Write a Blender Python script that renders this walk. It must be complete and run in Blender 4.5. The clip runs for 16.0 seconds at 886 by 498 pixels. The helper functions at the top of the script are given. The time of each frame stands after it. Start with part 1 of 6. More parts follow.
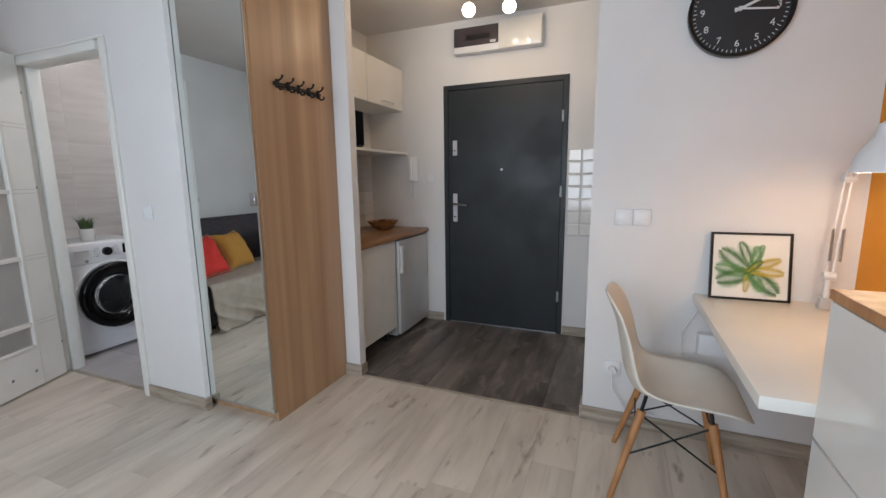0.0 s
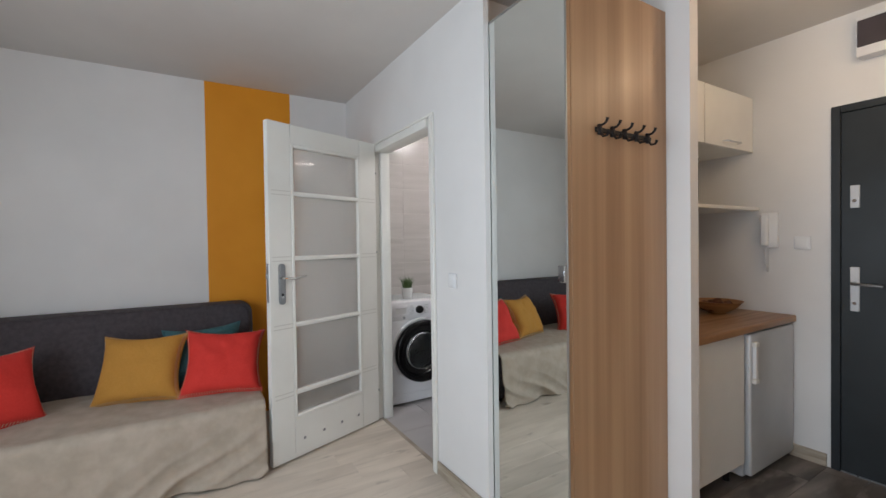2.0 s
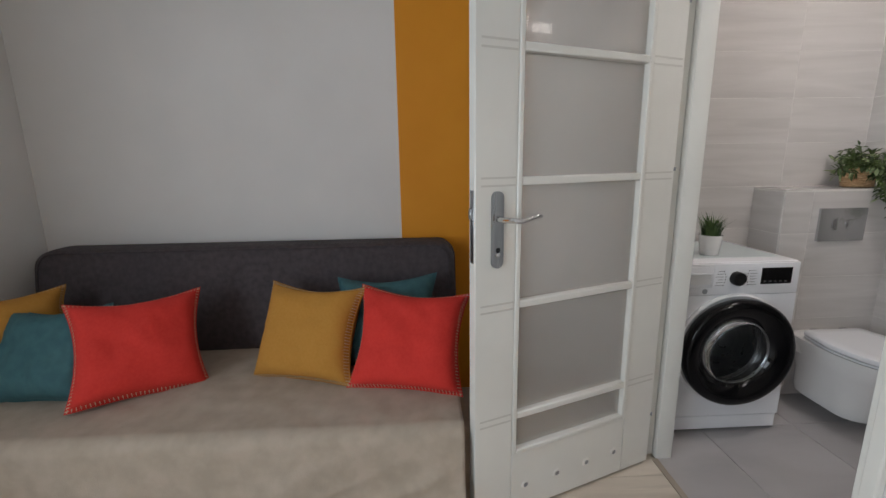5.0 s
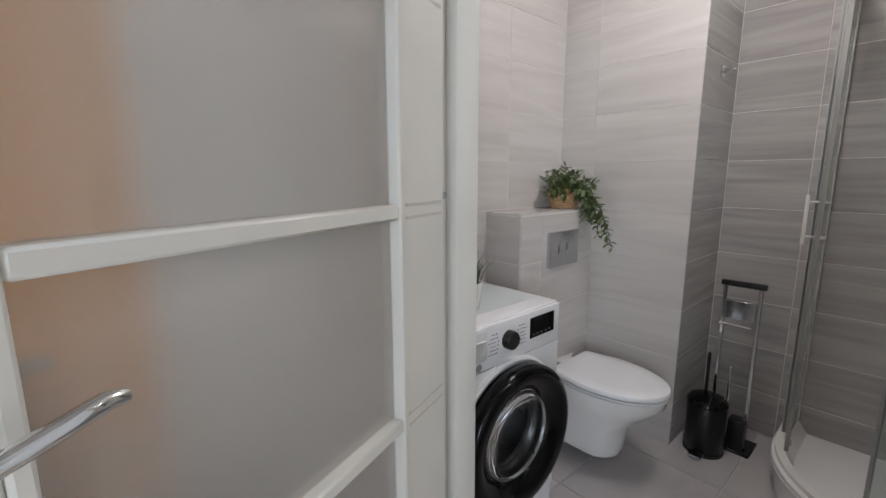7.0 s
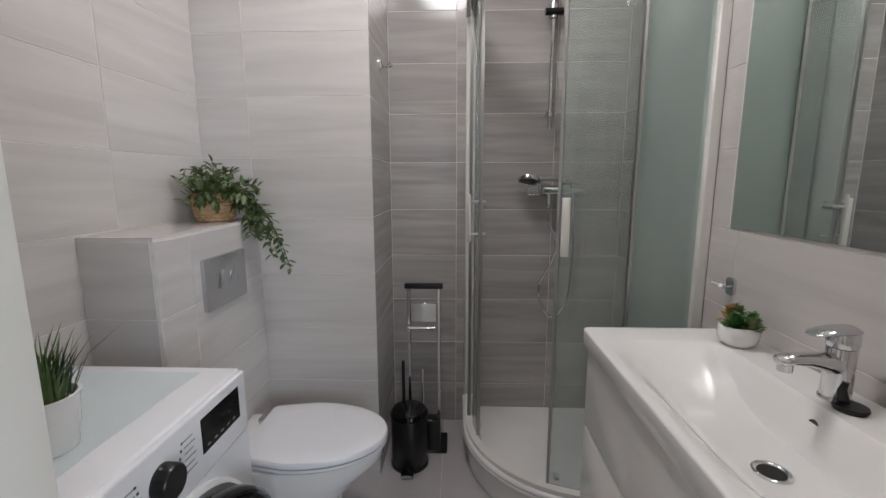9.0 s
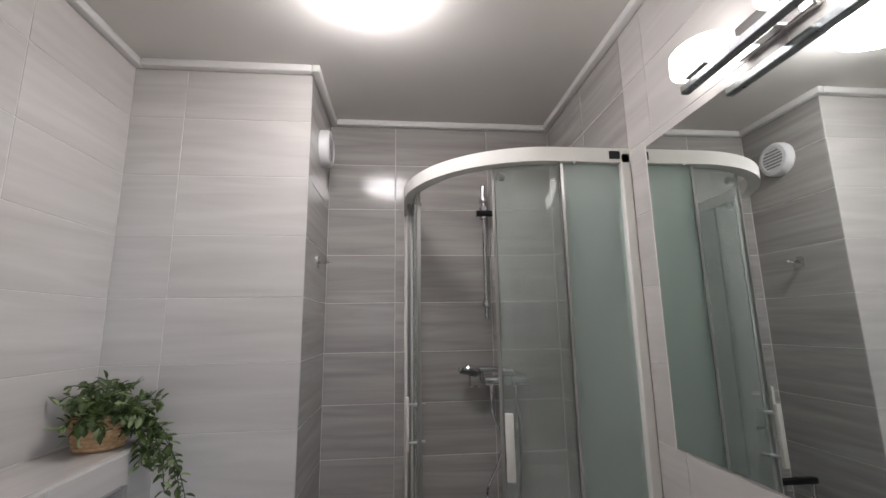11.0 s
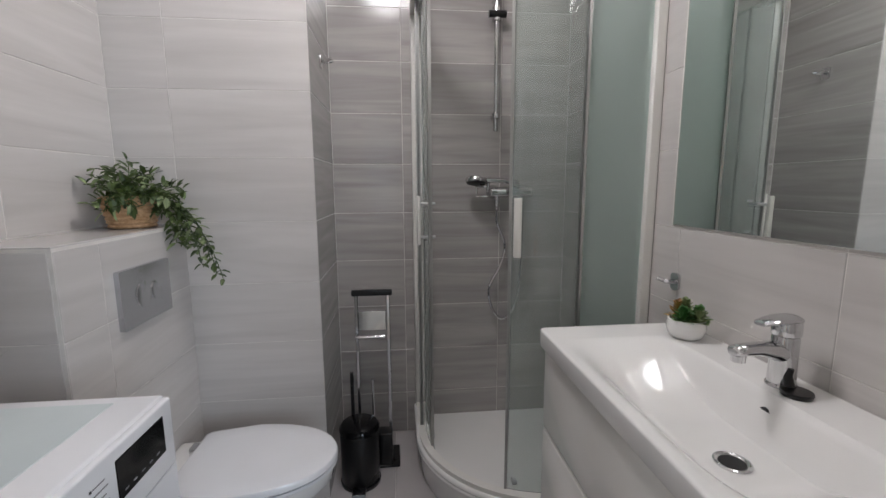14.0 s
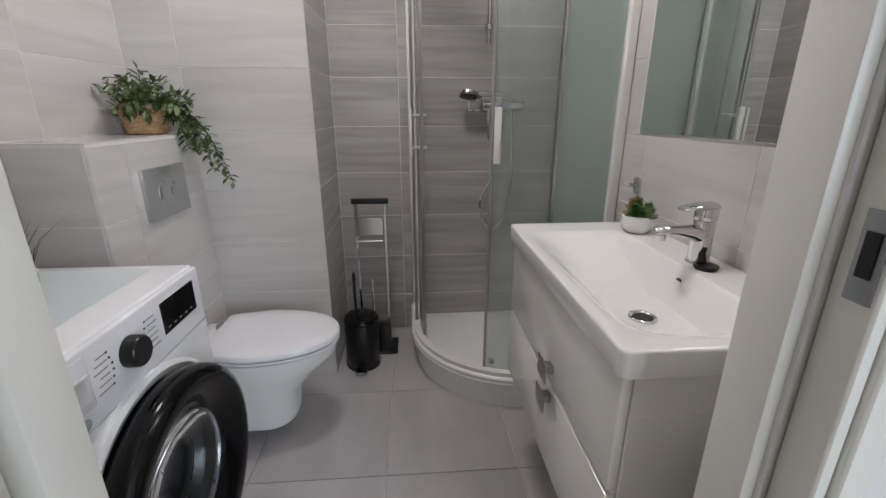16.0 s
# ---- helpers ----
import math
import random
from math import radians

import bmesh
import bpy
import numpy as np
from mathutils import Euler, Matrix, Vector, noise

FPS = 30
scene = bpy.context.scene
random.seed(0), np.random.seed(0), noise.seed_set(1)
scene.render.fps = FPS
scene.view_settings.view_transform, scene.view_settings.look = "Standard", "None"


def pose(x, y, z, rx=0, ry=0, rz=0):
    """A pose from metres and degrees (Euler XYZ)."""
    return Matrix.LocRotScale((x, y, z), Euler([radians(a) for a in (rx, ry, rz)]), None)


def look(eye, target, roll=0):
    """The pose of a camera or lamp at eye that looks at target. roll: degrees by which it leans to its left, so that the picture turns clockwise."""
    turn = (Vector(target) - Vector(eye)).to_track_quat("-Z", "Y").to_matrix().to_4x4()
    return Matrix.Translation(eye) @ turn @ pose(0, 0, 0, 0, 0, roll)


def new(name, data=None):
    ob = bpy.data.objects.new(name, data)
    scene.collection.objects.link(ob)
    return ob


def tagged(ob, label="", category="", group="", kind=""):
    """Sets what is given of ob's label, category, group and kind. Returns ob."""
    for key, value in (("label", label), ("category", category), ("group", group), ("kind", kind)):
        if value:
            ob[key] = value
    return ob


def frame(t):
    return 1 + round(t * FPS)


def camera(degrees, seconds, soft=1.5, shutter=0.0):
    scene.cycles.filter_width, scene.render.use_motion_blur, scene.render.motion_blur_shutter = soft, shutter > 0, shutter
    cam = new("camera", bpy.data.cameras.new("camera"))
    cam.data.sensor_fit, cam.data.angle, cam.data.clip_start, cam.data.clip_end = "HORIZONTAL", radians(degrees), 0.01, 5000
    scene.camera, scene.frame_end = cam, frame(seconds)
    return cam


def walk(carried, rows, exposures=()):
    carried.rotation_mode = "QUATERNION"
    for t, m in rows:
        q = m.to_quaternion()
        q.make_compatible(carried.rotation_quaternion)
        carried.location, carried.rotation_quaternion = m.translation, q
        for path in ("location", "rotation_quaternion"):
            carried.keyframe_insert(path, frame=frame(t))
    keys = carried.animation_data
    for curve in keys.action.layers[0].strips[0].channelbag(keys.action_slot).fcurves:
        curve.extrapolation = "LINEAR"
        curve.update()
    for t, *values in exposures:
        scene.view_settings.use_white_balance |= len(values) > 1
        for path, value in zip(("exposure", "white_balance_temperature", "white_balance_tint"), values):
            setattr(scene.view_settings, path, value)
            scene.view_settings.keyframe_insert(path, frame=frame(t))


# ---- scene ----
cam = camera(92.7, 16.0)
PATH = [
    (0, (0.674, 0.452, 1.287), (-0.076, 2.277, 0.963), -0.7),
    (0.5, (0.6, 0.52, 1.301), (-0.324, 2.292, 1.205), -1.0),
    (1, (0.482, 0.599, 1.325), (-0.701, 2.211, 1.262), -0.7),
    (1.5, (0.326, 0.677, 1.341), (-1.128, 2.05, 1.309), -0.5),
    (2, (0.178, 0.789, 1.332), (-1.532, 1.826, 1.301), -0.8),
    (2.5, (0.022, 0.908, 1.336), (-1.879, 1.519, 1.226), -0.3),
    (3, (-0.18, 0.935, 1.306), (-2.141, 1.18, 0.998), -0.2),
    (3.2, (-0.272, 0.936, 1.32), (-2.232, 1.092, 0.954), -0.3),
    (5.3, (-1.362, 1.079, 1.31), (-3.318, 1.171, 0.899), -0.85),
    (5.5, (-1.486, 1.113, 1.3), (-3.429, 1.359, 0.888), -1.0),
    (6, (-1.753, 1.265, 1.322), (-3.607, 1.914, 0.934), -0.45),
    (6.5, (-1.927, 1.37, 1.315), (-3.64, 2.346, 0.954), 0.15),
    (7, (-2.091, 1.4, 1.308), (-3.571, 2.705, 0.97), -0.2),
    (7.5, (-2.231, 1.453, 1.29), (-3.352, 3.081, 0.975), -0.2),
    (8, (-2.327, 1.583, 1.28), (-3.067, 3.414, 0.962), -0.3),
    (8.5, (-2.401, 1.708, 1.276), (-2.76, 3.649, 0.954), -0.1),
    (9, (-2.434, 1.8, 1.29), (-2.507, 3.773, 0.972), -0.1),
    (9.5, (-2.448, 1.862, 1.349), (-2.353, 3.841, 1.078), -0.4),
    (10, (-2.431, 1.876, 1.45), (-2.268, 3.869, 1.417), -0.7),
    (10.2, (-2.424, 1.873, 1.483), (-2.248, 3.863, 1.572), -0.8),
    (12.3, (-2.398, 1.843, 1.509), (-2.188, 3.783, 1.945), -0.4),
    (12.5, (-2.419, 1.839, 1.487), (-2.192, 3.787, 1.879), -0.4),
    (13, (-2.435, 1.849, 1.411), (-2.213, 3.827, 1.609), -0.1),
    (13.5, (-2.46, 1.852, 1.334), (-2.237, 3.839, 1.301), -0.1),
    (14, (-2.463, 1.858, 1.273), (-2.264, 3.826, 0.98), -0.3),
    (14.5, (-2.479, 1.864, 1.206), (-2.285, 3.79, 0.702), -0.3),
    (15, (-2.485, 1.851, 1.167), (-2.288, 3.725, 0.497), -0.2),
    (15.5, (-2.436, 1.798, 1.189), (-2.271, 3.658, 0.473), -0.2),
    (16, (-2.388, 1.675, 1.221), (-2.25, 3.571, 0.601), -0.1),
]
walk(cam, [(t, look(eye, target, roll)) for t, eye, target, roll in PATH],
     exposures=[(0, -0.16, 6350), (1.5, -0.05, 6500), (3, -0.11, 6760), (5.5, -0.26, 6780), (7, -0.13, 6600), (9, -0.1, 6500), (10, -0.1, 6500), (12.5, -0.72, 6450), (13.5, -0.2, 6400), (14.5, 0.0, 6400), (15, 0.1, 6430), (15.5, 0.14, 6450), (16, 0.12, 6500)])

# ---- light ----
world = bpy.data.worlds.new("world")
scene.world = world
world.use_nodes = True
wn = world.node_tree.nodes
sky = wn.new("ShaderNodeTexSky")
sky.sky_type = "NISHITA"
sky.sun_disc = False
sky.sun_elevation, sky.sun_rotation = radians(38), radians(60)
world.node_tree.links.new(sky.outputs[0], wn["Background"].inputs[0])
wn["Background"].inputs[1].default_value = 0.12
scene.view_settings.exposure = 0.0


def area_lamp(name, eye, target, sx, sy, power, colour):
    data = bpy.data.lights.new(name, "AREA")
    data.shape, data.size, data.size_y, data.energy, data.color = "RECTANGLE", sx, sy, power, colour
    ob = new(name, data)
    ob.matrix_world = look(eye, target)
    return ob


def point_lamp(name, eye, radius, power, colour):
    data = bpy.data.lights.new(name, "POINT")
    data.shadow_soft_size, data.energy, data.color = radius, power, colour
    ob = new(name, data)
    ob.location = eye
    return ob


# ---- plan ----
XL, YB, YW, XR, H = -3.455, -0.93, 2.01, 1.62, 2.565   # living room
YP, XP = 2.70, 0.555                                    # partition beside the hall
YE = 3.945                                              # entrance wall
YL, YD, XC, XS, HB = 3.478, 3.932, -2.774, -1.635, 2.545  # bathroom: pale wall, dark wall, boxing, basin wall, ceiling
YI = 2.11                                               # bathroom side of the door wall
DX0, DX1, DH = -2.83, -1.945, 2.06                      # door frame, outside edges
KX = -1.48                                              # kitchenette wall

DAY = (0.76, 0.87, 1.0)
WARM = (1.0, 0.72, 0.45)
NEUTRAL = (1.0, 0.955, 0.985)
area_lamp("window_daylight", (-0.2, YB - 0.02, 1.45), (-0.2, 3, 1.3), 2.1, 1.5, 74, DAY)
area_lamp("bathroom_ceiling_light", (-2.52, 2.985, HB - 0.045), (-2.52, 2.985, 0), 0.2, 0.2, 3.0, NEUTRAL)
point_lamp("hall_bulb", (-0.30, 3.22, 2.36), 0.03, 4.5, WARM)
point_lamp("hall_bulb", (-0.03, 3.24, 2.33), 0.03, 4.5, WARM)
point_lamp("desk_bulb", (1.445, 2.22, 1.30), 0.03, 4.2, WARM)


# ---- materials ----
def lin(h):
    return tuple(((int(h[i:i + 2], 16) / 255 + 0.055) / 1.055) ** 2.4 if int(h[i:i + 2], 16) > 10 else int(h[i:i + 2], 16) / 3295 for i in (0, 2, 4)) + (1.0,)


def surf(name, a, b=None, scale=(8, 8, 8), rough=0.5, vary=0.0, metal=0.0, bump=0.0, bscale=120.0, spread=(0.35, 0.65), detail=6.0, coords="Object", coat=0.0, rvar=0.1, warp=0.0, lengthwise=None):
    """A surface of two colours mixed by stretched noise, with fine relief, uneven gloss and a tint by object."""
    m = bpy.data.materials.new(name)
    m.use_nodes = True
    nt = m.node_tree
    n, l = nt.nodes, nt.links
    bsdf = n["Principled BSDF"]
    bsdf.inputs["Roughness"].default_value = rough
    bsdf.inputs["Metallic"].default_value = metal
    bsdf.inputs["Coat Weight"].default_value = coat
    tc = n.new("ShaderNodeTexCoord")
    info = n.new("ShaderNodeObjectInfo")
    add = n.new("ShaderNodeVectorMath")
    add.operation = "ADD"
    shift = n.new("ShaderNodeVectorMath")
    shift.operation = "SCALE"
    shift.inputs[0].default_value = (37.0, 91.0, 53.0)
    l.new(info.outputs["Random"], shift.inputs["Scale"])
    l.new(tc.outputs[coords], add.inputs[0])
    l.new(shift.outputs[0], add.inputs[1])
    mp = n.new("ShaderNodeMapping")
    mp.inputs["Scale"].default_value = scale
    l.new(add.outputs[0], mp.inputs[0])
    noi = n.new("ShaderNodeTexNoise")
    noi.inputs["Scale"].default_value = 1.0
    noi.inputs["Detail"].default_value = detail
    noi.inputs["Distortion"].default_value = warp
    l.new(mp.outputs[0], noi.inputs["Vector"])
    ramp = n.new("ShaderNodeValToRGB")
    ramp.color_ramp.elements[0].position, ramp.color_ramp.elements[1].position = spread
    ramp.color_ramp.elements[0].color, ramp.color_ramp.elements[1].color = lin(a), lin(b or a)
    l.new(noi.outputs["Fac"], ramp.inputs[0])
    col = ramp.outputs[0]
    if vary:
        hsv = n.new("ShaderNodeHueSaturation")
        mr = n.new("ShaderNodeMapRange")
        mr.inputs["To Min"].default_value, mr.inputs["To Max"].default_value = 1 - vary, 1 + vary
        l.new(info.outputs["Random"], mr.inputs[0])
        l.new(mr.outputs[0], hsv.inputs["Value"])
        l.new(col, hsv.inputs["Color"])
        col = hsv.outputs[0]
    l.new(col, bsdf.inputs["Base Color"])
    fine = n.new("ShaderNodeTexNoise")
    fine.inputs["Scale"].default_value = bscale
    fine.inputs["Detail"].default_value = 4.0
    l.new(add.outputs[0], fine.inputs["Vector"])
    if rvar:
        rr = n.new("ShaderNodeMapRange")
        rr.inputs["To Min"].default_value, rr.inputs["To Max"].default_value = max(rough - rvar, 0.02), min(rough + rvar, 1)
        l.new(noi.outputs["Fac"], rr.inputs[0])
        l.new(rr.outputs[0], bsdf.inputs["Roughness"])
    if bump:
        bp = n.new("ShaderNodeBump")
        bp.inputs["Strength"].default_value = bump
        bp.inputs["Distance"].default_value = 0.002
        l.new(fine.outputs["Fac"], bp.inputs["Height"])
        l.new(bp.outputs[0], bsdf.inputs["Normal"])
    return m


def glass(name, colour, rough, solid=0.0):
    """Clear or milky pane: transmission with some diffuse body."""
    m = bpy.data.materials.new(name)
    m.use_nodes = True
    b = m.node_tree.nodes["Principled BSDF"]
    b.inputs["Base Color"].default_value = lin(colour)
    b.inputs["Roughness"].default_value = rough
    b.inputs["IOR"].default_value = 1.45
    b.inputs["Transmission Weight"].default_value = 1.0 - solid
    return m


def glow(name, colour, strength):
    m = bpy.data.materials.new(name)
    m.use_nodes = True
    b = m.node_tree.nodes["Principled BSDF"]
    b.inputs["Base Color"].default_value = (0.8, 0.8, 0.8, 1)
    b.inputs["Emission Color"].default_value = (*colour, 1)
    b.inputs["Emission Strength"].default_value = strength
    return m


PAINT = surf("wall_paint", "e2e0de", "dcdad8", (2, 2, 2), 0.7, bump=0.12, bscale=220)
CEIL = surf("ceiling_paint", "d8d4d0", "d3cfcb", (2, 2, 2), 0.8, bump=0.08, bscale=200)
ORANGE = surf("orange_paint", "e3941a", "dc8d14", (3, 3, 3), 0.65, bump=0.12, bscale=220)


def knots(m, colour, scale, lo, hi, amount):
    """Sparse darker streaks and knots over a wood's own colour."""
    n, l = m.node_tree.nodes, m.node_tree.links
    bsdf = n["Principled BSDF"]
    src = bsdf.inputs["Base Color"].links[0].from_socket
    tc, info = n.new("ShaderNodeTexCoord"), n.new("ShaderNodeObjectInfo")
    off = n.new("ShaderNodeVectorMath")
    off.operation = "MULTIPLY_ADD"
    off.inputs[1].default_value = (61.0, 23.0, 11.0)
    l.new(info.outputs["Random"], off.inputs[0])
    l.new(tc.outputs["Object"], off.inputs[2])
    mp = n.new("ShaderNodeMapping")
    mp.inputs["Scale"].default_value = scale
    l.new(off.outputs[0], mp.inputs[0])
    noi = n.new("ShaderNodeTexNoise")
    noi.inputs["Scale"].default_value = 1.0
    noi.inputs["Detail"].default_value = 3.0
    l.new(mp.outputs[0], noi.inputs["Vector"])
    mr = n.new("ShaderNodeMapRange")
    mr.inputs["From Min"].default_value, mr.inputs["From Max"].default_value, mr.inputs["To Max"].default_value = lo, hi, amount
    l.new(noi.outputs["Fac"], mr.inputs[0])
    mix = n.new("ShaderNodeMix")
    mix.data_type = "RGBA"
    l.new(mr.outputs[0], mix.inputs[0])
    l.new(src, mix.inputs[6])
    mix.inputs[7].default_value = lin(colour)
    l.new(mix.outputs[2], bsdf.inputs["Base Color"])
    return m


OAK = knots(knots(surf("bleached_oak", "d6cabb", "b0a395", (7, 1.3, 8), 0.36, 0.03, bump=0.10, bscale=60, spread=(0.38, 0.8), detail=7, warp=0.5), "85786b", (17, 5, 9), 0.63, 0.76, 0.75), "968a7d", (30, 2.0, 9), 0.56, 0.8, 0.45)
OAKB = surf("oak_baseboard", "b5a999", "8f8272", (4, 4, 40), 0.45, bump=0.1)
DARKOAK = knots(surf("dark_vinyl_plank", "7e756e", "3d3733", (8, 1.6, 8), 0.42, 0.08, bump=0.15, bscale=60, spread=(0.3, 0.72), detail=8, warp=0.6), "9a928b", (14, 4, 9), 0.56, 0.7, 0.5)
ASH = surf("ash_veneer", "bd9b79", "9c7a5c", (9, 9, 0.55), 0.42, bump=0.1, bscale=90, spread=(0.3, 0.7), detail=9, warp=0.4, coords="Generated")
WORKTOP = surf("worktop_wood", "a87f58", "7b5637", (22, 1.5, 8), 0.35, bump=0.08, spread=(0.3, 0.7), detail=8, warp=0.8)
LIGHTWOOD = surf("beech_wood", "c08a5a", "a06d42", (30, 30, 3), 0.45, bump=0.08, spread=(0.3, 0.7))
DESKTOP = surf("white_laminate", "e6e2da", "e0dcd4", (3, 3, 3), 0.35)
WHITE = surf("white_lacquer", "e4e2dd", "dfddd8", (4, 4, 4), 0.4, rvar=0.05)
DOORW = surf("white_door_paint", "e6e5df", "e0dfd9", (4, 4, 4), 0.32, bump=0.05, bscale=90)
WASHW = surf("appliance_white", "e9eaed", "e4e5e8", (3, 3, 3), 0.16, coat=0.3, rvar=0.03)
SATIN = surf("satin_chrome", "c6c7c9", "c0c1c3", (3, 3, 3), 0.26, metal=1.0, rvar=0.03)
GLOSS = surf("gloss_white", "e9e7e2", "e4e2dd", (3, 3, 3), 0.12, coat=0.4, rvar=0.04)
CERAMIC = surf("ceramic", "efeeec", "eae9e7", (3, 3, 3), 0.08, coat=0.5, rvar=0.03)
PLASTIC = surf("white_plastic", "e6e6e6", "e0e0e1", (6, 6, 6), 0.35)
GREYPL = surf("grey_plastic", "9da0a3", "8f9295", (6, 6, 6), 0.35)
SILVER = surf("silver_paint", "cfd0d1", "c4c5c7", (3, 3, 3), 0.32, metal=0.15)
BLACK = surf("black_plastic", "121213", "0e0e0f", (6, 6, 6), 0.3)
BLACKG = surf("black_gloss", "08080a", "0a0a0c", (6, 6, 6), 0.1, rvar=0.03)
BLACKG.node_tree.nodes["Principled BSDF"].inputs["Specular IOR Level"].default_value = 0.3
IRON = surf("dark_iron", "2b2626", "1d1a1a", (20, 20, 20), 0.45, metal=0.6)
CHROME = surf("chrome", "dcdcdd", "d2d2d4", (5, 5, 5), 0.1, metal=1.0, rvar=0.05)
STEEL = surf("brushed_steel", "a9abad", "97999c", (60, 60, 4), 0.3, metal=1.0)
ALU = surf("aluminium", "b9b9b7", "adadab", (40, 40, 2), 0.35, metal=0.9)
DARKDOOR = surf("anthracite_steel", "2b2f32", "24282a", (2.6, 2.6, 2.6), 0.44, bump=0.15, bscale=300, rvar=0.3)
DARKDOOR.node_tree.nodes["Principled BSDF"].inputs["Specular IOR Level"].default_value = 0.35
MIRROR = surf("mirror_silver", "e9eeec", "e9eeec", (1, 1, 1), 0.015, metal=1.0, rvar=0.0)
TILE = surf("pale_wall_tile", "cecac7", "bfbbb8", (1.3, 6, 17), 0.17, 0.03, bump=0.05, bscale=30, spread=(0.34, 0.72), detail=5, warp=0.8, rvar=0.08)
TILED = surf("grey_wall_tile", "b5b1ae", "999593", (1.3, 6, 19), 0.13, 0.05, bump=0.04, bscale=30, spread=(0.32, 0.72), detail=5, warp=0.8, rvar=0.08)
TILEF = surf("grey_floor_tile", "b6b2b2", "a5a1a1", (2, 7, 5), 0.36, 0.03, bump=0.05, bscale=40, spread=(0.3, 0.72), detail=5, warp=0.5, rvar=0.04)
GROUT = surf("grout", "dedbd6", "d3d0cb", (30, 30, 30), 0.8)
GROUTD = surf("grey_grout", "dedbd7", "d2cfcb", (30, 30, 30), 0.8)
METRO = surf("white_metro_tile", "e8e7e5", "e2e1df", (5, 5, 5), 0.1, coat=0.4, rvar=0.03)
GREYFAB = surf("charcoal_upholstery", "4e474a", "433d40", (40, 40, 40), 0.9, bump=0.5, bscale=500)
THROW = surf("beige_throw", "b6a899", "aa9d8d", (14, 14, 14), 0.92, bump=0.6, bscale=260)
YELLOW = surf("mustard_linen", "bb8538", "b78134", (90, 90, 90), 0.88, bump=0.5, bscale=420)
RED = surf("red_linen", "d4352c", "d0322a", (90, 90, 90), 0.88, bump=0.5, bscale=420)
TEAL = surf("teal_velvet", "3b686e", "345f66", (30, 30, 30), 0.8, bump=0.4, bscale=420)
CREAM = surf("cream_yarn", "d8c9b0", "cdbd9f", (40, 40, 40), 0.9)
SHELL = surf("chair_shell", "e3dcd0", "ddd5c8", (4, 4, 4), 0.38)
WICKER = surf("wicker", "cba883", "a8845c", (60, 60, 25), 0.7, bump=0.9, bscale=160)
LEAF = surf("variegated_leaf", "53652f", "29391d", (22, 22, 22), 0.5, spread=(0.3, 0.7))
LEAFP = surf("pale_leaf", "97a378", "667a4c", (22, 22, 22), 0.5)
GRASS = surf("grass_blade", "55703a", "2f4722", (18, 18, 18), 0.5)
SUCC = surf("succulent_leaf", "6d9a58", "46783f", (18, 18, 18), 0.45)
SUCCR = surf("succulent_tip", "a58a4a", "8a5a3a", (18, 18, 18), 0.45)
PAPER = surf("print_paper", "e9e4da", "e5e0d6", (5, 5, 5), 0.6)
PRINTA = surf("print_green", "2a5a1a", "4d7a2a", (30, 30, 30), 0.6)
PRINTB = surf("print_yellow", "b59a1e", "c7ae40", (30, 30, 30), 0.6)
PRINTC = surf("print_mint", "4f8046", "6f9a5c", (30, 30, 30), 0.6)
INK = surf("print_grey", "8b8b8d", "7d7d80", (9, 9, 9), 0.5)
PALEINK = surf("pale_print", "dadada", "cfcfcf", (9, 9, 9), 0.5)
BOWLW = surf("turned_wood", "b98d5e", "94683e", (4, 4, 30), 0.5)
CONE = surf("potpourri", "6b4128", "4a2a1a", (60, 60, 60), 0.8)
FROST = glass("satin_pane", "f6f3ee", 0.26, 0.23)
FROST.node_tree.nodes["Principled BSDF"].inputs["Coat Weight"].default_value = 0.7
CLEAR = glass("clear_glass", "e2efe9", 0.0)
CLEARISH = glass("sliding_glass", "e0e8e5", 0.0, 0.1)
MILKY = glass("green_tinted_glass", "d0dfda", 0.3, 0.26)
DRUMG = glass("porthole_glass", "d8dcdc", 0.02)
DRUMG.node_tree.nodes["Principled BSDF"].inputs["IOR"].default_value = 1.15
DOME = glow("lit_opal_dome", (1.0, 0.96, 0.97), 24.0)
LAMPG = glow("lit_opal_glass", (1.0, 0.95, 0.93), 8.5)
BULB = glow("lit_bulb", (1.0, 0.86, 0.66), 16.0)


# ---- mesh helpers ----
def bx(bm, x0, y0, z0, x1, y1, z1, bevel=0.0, seg=1):
    made = bmesh.ops.create_cube(bm, size=1.0)["verts"]
    for v in made:
        v.co = Vector(((x0 + x1) / 2 + v.co.x * (x1 - x0), (y0 + y1) / 2 + v.co.y * (y1 - y0), (z0 + z1) / 2 + v.co.z * (z1 - z0)))
    if bevel:
        edges = {e for v in made for e in v.link_edges}
        bmesh.ops.bevel(bm, geom=list(edges), offset=bevel, segments=seg, affect="EDGES", profile=0.5)
    return bm


def box(x0, y0, z0, x1, y1, z1, bevel=0.0, seg=1):
    return bx(bmesh.new(), x0, y0, z0, x1, y1, z1, bevel, seg)


